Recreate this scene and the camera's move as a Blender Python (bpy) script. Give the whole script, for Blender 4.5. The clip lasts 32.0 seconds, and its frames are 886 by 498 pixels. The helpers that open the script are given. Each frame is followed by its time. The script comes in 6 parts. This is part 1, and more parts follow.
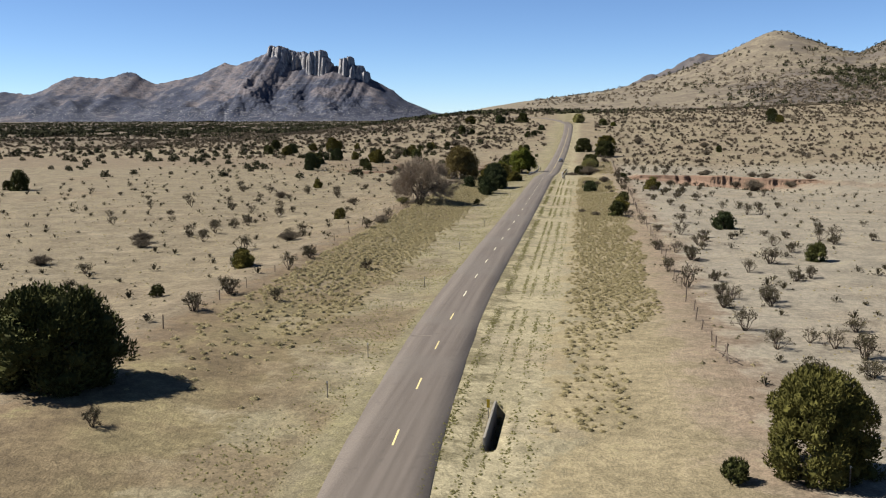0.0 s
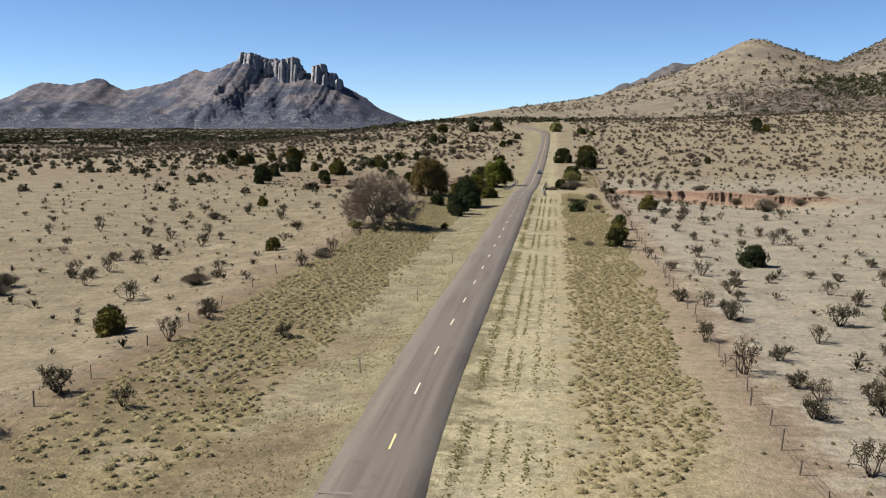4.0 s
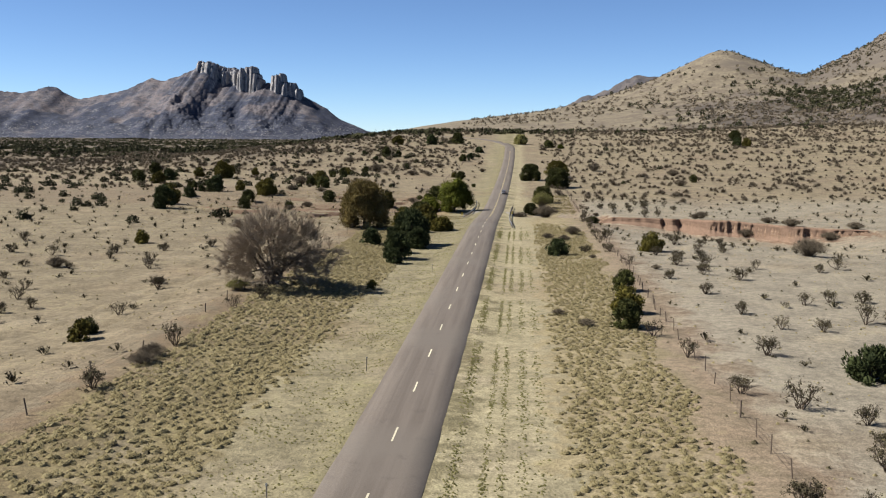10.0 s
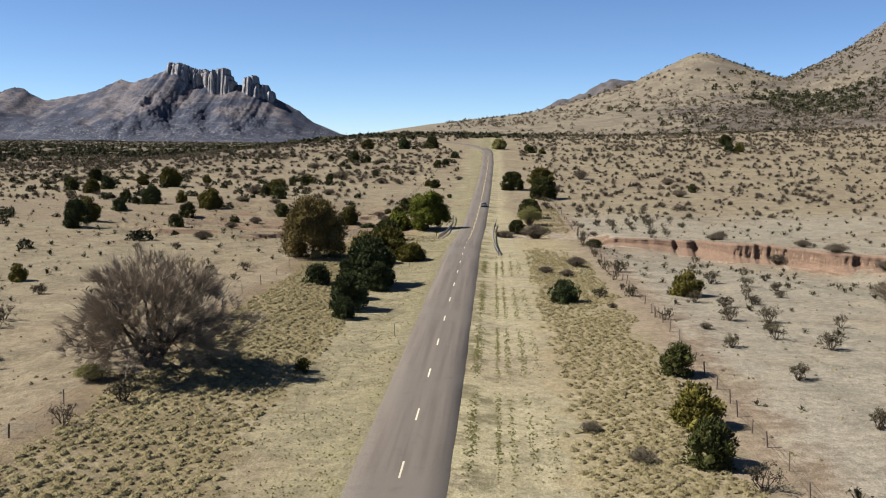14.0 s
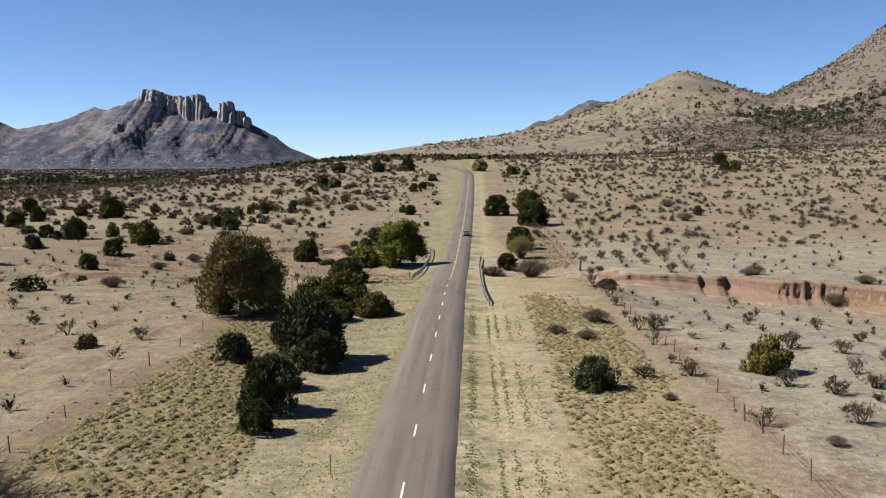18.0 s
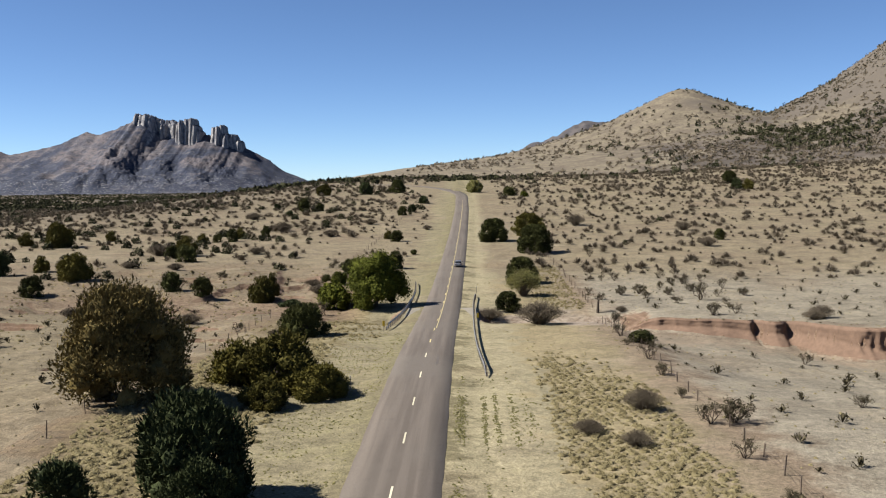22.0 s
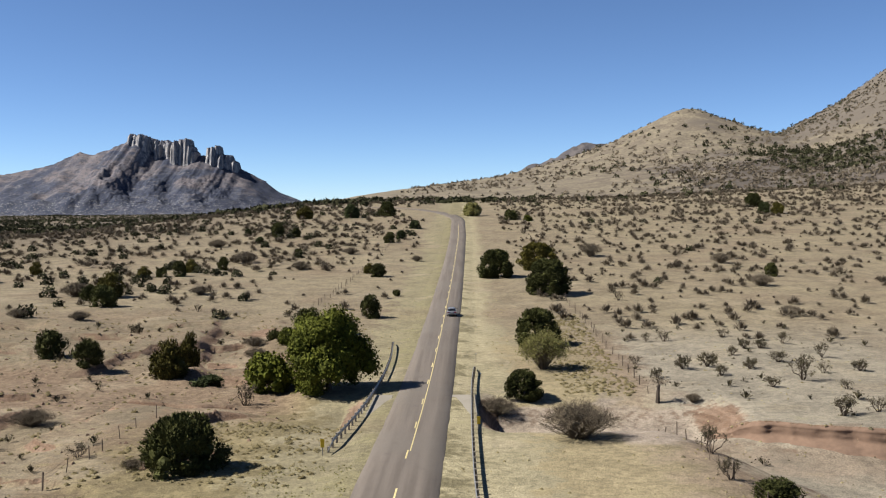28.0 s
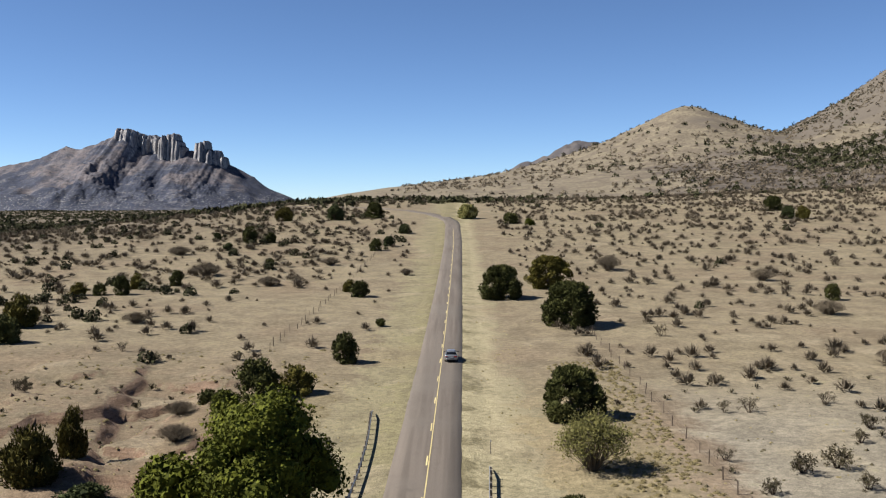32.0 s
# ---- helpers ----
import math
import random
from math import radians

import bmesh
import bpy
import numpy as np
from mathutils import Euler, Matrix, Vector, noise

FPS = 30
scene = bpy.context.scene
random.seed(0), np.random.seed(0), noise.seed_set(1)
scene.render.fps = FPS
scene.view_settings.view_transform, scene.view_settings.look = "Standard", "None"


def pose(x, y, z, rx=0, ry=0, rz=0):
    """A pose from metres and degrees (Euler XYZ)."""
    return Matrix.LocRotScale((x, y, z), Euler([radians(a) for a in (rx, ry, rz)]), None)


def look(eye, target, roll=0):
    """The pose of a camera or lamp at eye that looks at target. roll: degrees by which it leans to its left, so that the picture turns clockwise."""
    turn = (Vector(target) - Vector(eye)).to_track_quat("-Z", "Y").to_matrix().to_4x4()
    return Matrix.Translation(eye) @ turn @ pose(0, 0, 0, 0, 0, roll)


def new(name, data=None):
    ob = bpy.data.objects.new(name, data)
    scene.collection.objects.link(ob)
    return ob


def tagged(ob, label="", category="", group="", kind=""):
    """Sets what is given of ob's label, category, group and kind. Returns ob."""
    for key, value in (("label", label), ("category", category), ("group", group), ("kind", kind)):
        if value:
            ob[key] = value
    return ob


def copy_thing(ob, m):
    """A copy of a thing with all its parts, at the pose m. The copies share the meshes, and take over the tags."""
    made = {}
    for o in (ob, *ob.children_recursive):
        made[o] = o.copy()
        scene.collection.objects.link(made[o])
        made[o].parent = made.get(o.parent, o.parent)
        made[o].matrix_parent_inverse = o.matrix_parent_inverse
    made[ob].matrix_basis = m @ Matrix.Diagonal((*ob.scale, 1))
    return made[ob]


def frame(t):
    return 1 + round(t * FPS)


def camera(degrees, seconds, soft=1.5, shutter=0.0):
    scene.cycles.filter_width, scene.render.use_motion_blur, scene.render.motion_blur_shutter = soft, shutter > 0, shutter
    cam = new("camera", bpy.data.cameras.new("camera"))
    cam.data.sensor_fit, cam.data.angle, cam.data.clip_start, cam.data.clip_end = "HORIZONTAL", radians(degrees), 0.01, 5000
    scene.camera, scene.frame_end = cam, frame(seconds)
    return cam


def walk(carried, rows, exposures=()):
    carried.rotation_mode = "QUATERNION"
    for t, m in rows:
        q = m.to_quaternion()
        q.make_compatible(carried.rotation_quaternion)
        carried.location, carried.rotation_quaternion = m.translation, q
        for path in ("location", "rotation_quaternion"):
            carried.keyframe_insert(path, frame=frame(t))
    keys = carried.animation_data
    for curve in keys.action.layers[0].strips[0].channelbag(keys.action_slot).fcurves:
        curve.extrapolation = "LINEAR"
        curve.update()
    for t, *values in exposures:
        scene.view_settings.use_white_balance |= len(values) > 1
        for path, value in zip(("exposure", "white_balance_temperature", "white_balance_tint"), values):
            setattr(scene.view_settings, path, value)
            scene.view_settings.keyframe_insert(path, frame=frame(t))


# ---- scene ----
cam = camera(49.6, 32.0, soft=1.15)
PATH = [
    (0, (12.667, 0.176, 20.76), (12.38, 2.135, 20.478), -0.2),
    (0.5, (12.088, 4.403, 20.941), (11.812, 6.364, 20.657), -0.1),
    (1, (11.572, 8.917, 21.03), (11.306, 10.879, 20.744), -0.0),
    (1.5, (11.136, 13.713, 20.979), (10.882, 15.676, 20.692), 0.0),
    (2, (10.804, 17.984, 20.823), (10.555, 19.948, 20.535), 0.1),
    (2.5, (10.543, 22.615, 20.595), (10.3, 24.579, 20.309), 0.1),
    (3, (10.303, 27.197, 20.508), (10.062, 29.162, 20.226), 0.1),
    (3.5, (10.024, 32.033, 20.469), (9.786, 34.0, 20.196), 0.1),
    (5.5, (9.294, 51.688, 20.629), (9.081, 53.66, 20.371), 0.0),
    (6, (9.086, 56.304, 20.637), (8.882, 58.276, 20.378), 0.1),
    (6.5, (8.957, 61.146, 20.663), (8.758, 63.12, 20.406), 0.1),
    (7, (8.902, 65.595, 20.646), (8.706, 67.569, 20.391), 0.1),
    (7.5, (8.646, 70.216, 20.56), (8.459, 72.191, 20.306), 0.2),
    (8, (8.532, 74.961, 20.504), (8.35, 76.937, 20.254), 0.1),
    (8.5, (8.364, 79.878, 20.356), (8.187, 81.855, 20.111), 0.1),
    (9, (8.195, 84.588, 20.285), (8.023, 86.565, 20.042), 0.1),
    (9.5, (8.093, 89.593, 20.397), (7.931, 91.571, 20.154), 0.3),
    (10, (7.753, 94.594, 20.538), (7.597, 96.573, 20.296), 0.4),
    (10.5, (7.446, 99.649, 20.664), (7.297, 101.629, 20.422), 0.4),
    (11, (7.212, 104.483, 20.583), (7.067, 106.463, 20.344), 0.4),
    (11.5, (6.848, 109.462, 20.6), (6.711, 111.443, 20.362), 0.5),
    (12, (6.557, 114.886, 20.613), (6.425, 116.868, 20.375), 0.6),
    (12.5, (6.137, 120.184, 20.604), (6.013, 122.166, 20.367), 0.7),
    (13, (5.849, 125.315, 20.596), (5.73, 127.298, 20.362), 0.7),
    (13.5, (5.521, 130.867, 20.652), (5.409, 132.85, 20.418), 0.6),
    (14, (5.239, 136.227, 20.832), (5.136, 138.211, 20.597), 0.6),
    (14.5, (5.005, 141.217, 20.736), (4.908, 143.201, 20.505), 0.6),
    (16.5, (4.126, 161.72, 20.353), (4.054, 163.707, 20.142), 0.2),
    (17, (4.098, 166.976, 19.921), (4.03, 168.965, 19.718), 0.0),
    (17.5, (4.079, 171.857, 19.701), (4.015, 173.847, 19.507), -0.1),
    (18, (4.02, 176.534, 19.547), (3.959, 178.524, 19.361), -0.2),
    (18.5, (4.0, 181.576, 19.347), (3.941, 183.567, 19.169), -0.4),
    (19, (3.937, 186.298, 19.311), (3.88, 188.29, 19.139), -0.5),
    (19.5, (3.953, 190.847, 19.306), (3.898, 192.839, 19.138), -0.5),
    (20, (4.088, 195.866, 19.249), (4.033, 197.859, 19.087), -0.6),
    (20.5, (4.195, 200.494, 19.156), (4.142, 202.488, 19.0), -0.6),
    (21, (4.387, 204.801, 18.947), (4.334, 206.795, 18.798), -0.7),
    (21.5, (4.562, 209.406, 18.837), (4.51, 211.4, 18.693), -0.6),
    (22, (4.745, 213.592, 18.704), (4.692, 215.587, 18.564), -0.7),
    (22.5, (4.952, 217.777, 18.459), (4.899, 219.772, 18.327), -0.7),
    (23, (5.179, 222.015, 18.358), (5.126, 224.01, 18.232), -0.7),
    (23.5, (5.387, 226.449, 18.214), (5.334, 228.445, 18.093), -0.7),
    (24, (5.56, 230.697, 18.237), (5.507, 232.693, 18.119), -0.7),
    (24.5, (5.663, 234.686, 18.163), (5.61, 236.682, 18.047), -0.7),
    (25, (5.665, 239.078, 17.963), (5.614, 241.074, 17.856), -0.7),
    (25.5, (5.648, 243.462, 18.052), (5.597, 245.459, 17.95), -0.7),
    (27.5, (5.032, 261.075, 18.829), (4.985, 263.073, 18.734), -0.6),
    (28, (4.907, 265.919, 19.046), (4.86, 267.916, 18.951), -0.5),
    (28.5, (4.686, 271.018, 19.343), (4.64, 273.015, 19.248), -0.5),
    (29, (4.503, 275.69, 19.551), (4.458, 277.687, 19.456), -0.5),
    (29.5, (4.242, 280.714, 19.835), (4.198, 282.711, 19.739), -0.5),
    (30, (3.997, 285.946, 20.127), (3.954, 287.943, 20.029), -0.4),
    (30.5, (3.773, 291.277, 20.366), (3.731, 293.274, 20.269), -0.4),
    (31, (3.477, 296.493, 20.6), (3.438, 298.49, 20.501), -0.2),
    (31.5, (3.402, 301.463, 20.719), (3.368, 303.46, 20.62), -0.3),
    (32, (3.004, 307.107, 20.924), (2.977, 309.105, 20.823), -0.1),
]
walk(cam, [(t, look(eye, target, roll)) for t, eye, target, roll in PATH])

# ---- light ----
SUN_EL, SUN_AZ = radians(45), math.atan2(-0.09, -1.0)  # sun stands to the west, low over the road's left side
world = bpy.data.worlds.new("sky")
scene.world = world
world.use_nodes = True
wn = world.node_tree.nodes
sky = wn.new("ShaderNodeTexSky")
sky.sky_type, sky.sun_disc = "NISHITA", False
sky.sun_elevation, sky.sun_rotation = SUN_EL, math.pi / 2 - SUN_AZ
sky.altitude, sky.air_density, sky.dust_density, sky.ozone_density = 1500, 0.60, 0.0, 4.5
tint = wn.new("ShaderNodeVectorMath")
tint.operation = "MULTIPLY"
tint.inputs[1].default_value = (0.93, 0.985, 1.03)  # clear dry air
world.node_tree.links.new(sky.outputs[0], tint.inputs[0])
world.node_tree.links.new(tint.outputs[0], wn["Background"].inputs[0])
wn["Background"].inputs[1].default_value = 0.053
sun = new("sun", bpy.data.lights.new("sun", "SUN"))
sun.data.energy, sun.data.angle, sun.data.color = 5.0, radians(0.53), (1.0, 0.95, 0.86)
sun.matrix_world = look((0, 0, 100), (0 - math.cos(SUN_AZ) * math.cos(SUN_EL), 0 - math.sin(SUN_AZ) * math.cos(SUN_EL), 100 - math.sin(SUN_EL)))
scene.view_settings.exposure = 1.32


# ---- heights of the land ----
def smooth(a, b, v):
    u = np.clip((np.asarray(v, float) - a) / (b - a), 0, 1)
    return u * u * (3 - 2 * u)


def waves(x, y, scale, seed, octaves=4):
    """Smooth noise from a few turned sine waves, about -1 to 1."""
    total, amp, r = 0.0, 1.0, np.random.RandomState(seed)
    for _ in range(octaves):
        for _ in range(3):
            a, p = r.uniform(0, 6.283), r.uniform(0, 6.283)
            k = 6.283 / scale * r.uniform(0.7, 1.3)
            total = total + amp / 3 * np.sin(k * (np.cos(a) * x + np.sin(a) * y) + p + 1.3 * np.sin(0.6 * k * (np.cos(a + 2) * x + np.sin(a + 2) * y) + 2 * p))
        scale, amp = scale * 0.5, amp * 0.5
    return total


def road_z(y):
    return np.interp(y, ROAD_Y, ROAD_Z)


def road_x(y):
    return np.interp(y, ROAD_Y, ROAD_X)


def eased(keys, values):
    raw = np.interp(ROAD_Y, keys, values)
    return np.convolve(np.pad(raw, 6, mode="edge"), np.ones(13) / 13, mode="valid")


ROAD_Y = np.arange(-400, 1500, 3.0)
ROAD_X = eased([-400, -60, 20, 45, 57, 70, 83, 96, 110, 133, 156, 205, 280, 329, 480, 640, 700, 728, 750, 762],
               [40, 16, 4.0, 1.7, 1.0, 0.4, -0.15, -0.5, -0.68, -0.65, -0.4, -0.15, -0.05, -0.1, 1.1, 2.1, 1.6, -1.5, -8, -15])
ROAD_Z = eased([-400, 0, 300, 325, 345, 375, 400, 440, 490, 545, 600, 700, 780, 860, 950, 1100, 1500],
               [0, 0, 0, -0.6, -1.5, -2.4, -2.3, -1.6, -0.3, 1.4, 4.2, 10.6, 15.0, 18.5, 21, 21, 20])


def lip_y(x):
    """Where the cut bank of the wash breaks off."""
    base = np.interp(x, [20, 25.9, 29, 37.3, 46, 51.3, 55.6, 61, 65, 71.7, 85, 110, 170], [369, 364, 361, 355, 352, 346.5, 340, 337.5, 333.5, 318, 309, 289, 250])
    broken = 0.12 + 0.88 * smooth(45, 57, x)
    gully = np.maximum(waves(x, x * 0, 9.5, 13, 2) - 0.25, 0) ** 0.7
    return base + 0.7 * waves(x, x * 0, 14, 11, 2) + broken * (2.6 * gully + 0.6 * np.abs(waves(x, x * 0, 5.3, 14, 3)) * (0.3 + np.abs(waves(x, x * 0, 23, 16, 2)))) + 0.25 * waves(x, x * 0, 1.9, 15, 1) + 1.7 * np.exp(-((x - 46.3) / 0.6) ** 2) + 2.2 * np.exp(-((x - 50.1) / 0.8) ** 2)


def gully_d(x, y):
    """Distance east of the eroded side gully beyond the creek."""
    return x - np.interp(y, [366, 385, 398, 412, 432, 450], [-13, -24.5, -28, -32, -35, -40]) + 0.9 * waves(x, y, 11, 92, 3)


def creek_y(x):
    return 364 + smooth(-9, -24, x) * (14 + 4 * waves(x, x * 0, 40, 21, 2)) + smooth(-30, -90, x) * 12


def ground_z(x, y):
    x, y = np.asarray(x, float), np.asarray(y, float)
    zr = road_z(y)
    d = x - road_x(np.minimum(y, 700))
    # the low ridge ahead falls away to the plain on the left
    left = smooth(-300, -60, x)
    z = np.where(zr > 0, zr * left, zr * smooth(-90, -30, x) * smooth(160, 60, x))
    z = z - 4.0 * smooth(-100, -1200, x) - 0.8 * smooth(-28, -50, x) * smooth(340, 260, y)
    # the far plain on the left slopes gently down to the foot of the mountain
    z = z - 10 * smooth(900, 3000, y) * smooth(-100, -400, x)
    # the right side climbs towards the hills
    z = z + smooth(40, 400, x) * smooth(420, 1000, y) * 10
    # natural ground away from the levelled verge
    rough = smooth(9, 26, np.abs(d))
    z = z + rough * (0.22 * waves(x, y, 60, 3) + 0.09 * waves(x, y, 9, 5, 2)) + smooth(60, 400, np.abs(d)) * 1.2 * waves(x, y, 240, 8, 3)
    # road bed, shallow ditches and the bank under the left fence
    z = z - 0.25 * smooth(3.2, 6.0, np.abs(d)) * (1 - rough)
    z = z + 0.55 * smooth(-13, -22, d) * smooth(-40, -26, d) * smooth(330, 290, y)
    # small steps worn into the bare strip beyond the left fence
    z = z - 0.32 * smooth(0.28, 0.40, waves(x, y * 0.8, 15, 95, 3)) * smooth(-60, -46, x) * smooth(-26.5, -29, x) * smooth(140, 165, y) * smooth(345, 320, y)
    # the pit behind the culvert wall
    z = z - 2.2 * smooth(6.7, 6.8, x) * smooth(7.55, 7.3, x) * smooth(57.8, 58.7, y) * smooth(67.6, 66.5, y)
    # the wash on the right: sloping floor, then a cut bank
    lip = lip_y(x)
    inside = smooth(0, 1, (x - 22.5) / (5 + 9 * smooth(lip - 5, lip - 24, y))) * smooth(210, 130, x)
    floor_ = -(4.3 + 0.9 * smooth(38, 50, x)) * smooth(lip - 85, lip - 6, y) * (1 - 0.8 * smooth(62, 92, x)) + 0.7 * smooth(lip - 6, lip - 0.8, y) ** 1.4
    z = z * (1 - inside * (y < lip)) + inside * np.where(y < lip, floor_ + 0.12 * waves(x, y, 12, 17, 3), 0)
    # the creek that runs under the road
    cut = np.exp(-((y - creek_y(x)) / np.where(x > 0, 6.5, 7.5)) ** 2) * smooth(-130, -50, x) * smooth(34, 28, x) * smooth(5.9, 8.5, np.abs(x))
    z = z - 1.25 * smooth(-4.6, -2.4, gully_d(x, y)) * smooth(8.0, 1.0, gully_d(x, y)) * smooth(374, 384, y) * smooth(446, 426, y)
    worn = smooth(-90, -70, x) * smooth(-13, -20, x) * smooth(325, 345, y) * smooth(450, 415, y)
    z = z - 0.95 * worn * smooth(0.0, 0.14, waves(x, y, 26, 93, 3))
    z = z * (1 - cut) + cut * np.where(x > 0, -5.0, np.interp(x, [-130, -60, -12, 0], [-2.2, -2.6, -3.6, -5.0]))
    return z


# ---- end of heights ----


# ---- material helpers ----
def material(name, rough=0.9):
    m = bpy.data.materials.new(name)
    m.use_nodes = True
    b = m.node_tree.nodes["Principled BSDF"]
    b.inputs["Roughness"].default_value = rough
    b.inputs["Specular IOR Level"].default_value = 0.25
    return m, m.node_tree, b


def node(tree, kind, **values):
    n = tree.nodes.new(kind)
    for key, value in values.items():
        n.inputs[key].default_value = value
    return n


ALBEDO = 0.44  # all base colours share this, kept low so shadows come out darker


def plain(name, colour, rough=0.6, metal=0.0, vary=0.15, scale=8.0, bump=0.0):
    """A material of one colour with two scales of mottling."""
    m, tree, b = material(name, rough)
    link = tree.links.new
    co = tree.nodes.new("ShaderNodeTexCoord")
    n1 = node(tree, "ShaderNodeTexNoise", Scale=scale, Detail=6)
    n2 = node(tree, "ShaderNodeTexNoise", Scale=scale * 0.13, Detail=3)
    link(co.outputs["Object"], n1.inputs["Vector"]), link(co.outputs["Object"], n2.inputs["Vector"])
    info = tree.nodes.new("ShaderNodeObjectInfo")
    add = node(tree, "ShaderNodeMath")
    link(n1.outputs[0], add.inputs[0]), link(n2.outputs[0], add.inputs[1])
    add2 = node(tree, "ShaderNodeMath")
    link(add.outputs[0], add2.inputs[0]), link(info.outputs["Random"], add2.inputs[1])
    ramp = tree.nodes.new("ShaderNodeMapRange")
    ramp.inputs[1].default_value, ramp.inputs[2].default_value = 0.7, 1.8
    ramp.inputs[3].default_value, ramp.inputs[4].default_value = (1 - vary) * ALBEDO, (1 + vary) * ALBEDO
    link(add2.outputs[0], ramp.inputs[0])
    mul = tree.nodes.new("ShaderNodeVectorMath")
    mul.operation = "SCALE"
    mul.inputs[0].default_value = colour
    link(ramp.outputs[0], mul.inputs["Scale"]), link(mul.outputs[0], b.inputs["Base Color"])
    b.inputs["Metallic"].default_value = metal
    if bump:
        bp = node(tree, "ShaderNodeBump", Strength=0.6, Distance=bump)
        link(n1.outputs[0], bp.inputs["Height"]), link(bp.outputs[0], b.inputs["Normal"])
    return m


def link_mesh(name, verts, faces, mat, parent=None, label="", flat=True):
    me = bpy.data.meshes.new(name)
    if isinstance(faces, np.ndarray) and isinstance(verts, np.ndarray):
        count, sides = faces.shape
        me.vertices.add(len(verts)), me.loops.add(count * sides), me.polygons.add(count)
        me.vertices.foreach_set("co", np.ascontiguousarray(verts, np.float32).ravel())
        me.loops.foreach_set("vertex_index", np.ascontiguousarray(faces, np.int32).ravel())
        me.polygons.foreach_set("loop_start", np.arange(0, count * sides, sides, dtype=np.int32))
        me.polygons.foreach_set("use_smooth", np.full(count, not flat))
        me.update(calc_edges=True)
    else:
        me.from_pydata([tuple(v) for v in verts], [], [tuple(f) for f in faces])
        me.polygons.foreach_set("use_smooth", [not flat] * len(me.polygons))
    me.materials.append(mat)
    ob = new(name, me)
    if parent is not None:
        ob.parent = parent
    return tagged(ob, label)


def grid_mesh(name, xs, ys, height, mat):
    gx, gy = np.meshgrid(xs, ys)
    v = np.stack([gx, gy, height(gx, gy)], -1).reshape(-1, 3)
    nx, ny = len(xs), len(ys)
    i = (np.arange(ny - 1)[:, None] * nx + np.arange(nx - 1)).ravel()
    f = np.stack([i, i + 1, i + nx + 1, i + nx], 1)
    return link_mesh(name, v, f, mat, flat=False)


# ---- materials ----
def position(tree):
    geo = tree.nodes.new("ShaderNodeNewGeometry")
    sep = tree.nodes.new("ShaderNodeSeparateXYZ")
    tree.links.new(geo.outputs["Position"], sep.inputs[0])
    return geo, sep


def noise_at(tree, geo, scale, detail=5, rough=0.55):
    n = node(tree, "ShaderNodeTexNoise", Scale=scale, Detail=detail, Roughness=rough)
    tree.links.new(geo.outputs["Position"], n.inputs["Vector"])
    return n.outputs[0]


def math_node(tree, op, a, b=None, c=None, clamp=False):
    n = tree.nodes.new("ShaderNodeMath")
    n.operation, n.use_clamp = op, clamp
    for k, v in enumerate((a, b, c)):
        if v is None:
            continue
        if isinstance(v, (int, float)):
            n.inputs[k].default_value = v
        else:
            tree.links.new(v, n.inputs[k])
    return n.outputs[0]


def span(tree, value, lo, hi, a=0.0, b=1.0):
    n = tree.nodes.new("ShaderNodeMapRange")
    n.interpolation_type = "SMOOTHSTEP"
    tree.links.new(value, n.inputs[0])
    for k, v in enumerate((lo, hi, a, b)):
        n.inputs[k + 1].default_value = v
    return n.outputs[0]


def blend(tree, fac, a, b, mode="MIX"):
    n = tree.nodes.new("ShaderNodeMix")
    n.data_type, n.blend_type = "RGBA", mode
    for k, v in ((0, fac), (6, a), (7, b)):
        if isinstance(v, (int, float)):
            n.inputs[k].default_value = v
        elif isinstance(v, tuple):
            n.inputs[k].default_value = (*v, 1)
        else:
            tree.links.new(v, n.inputs[k])
    return n.outputs[2]


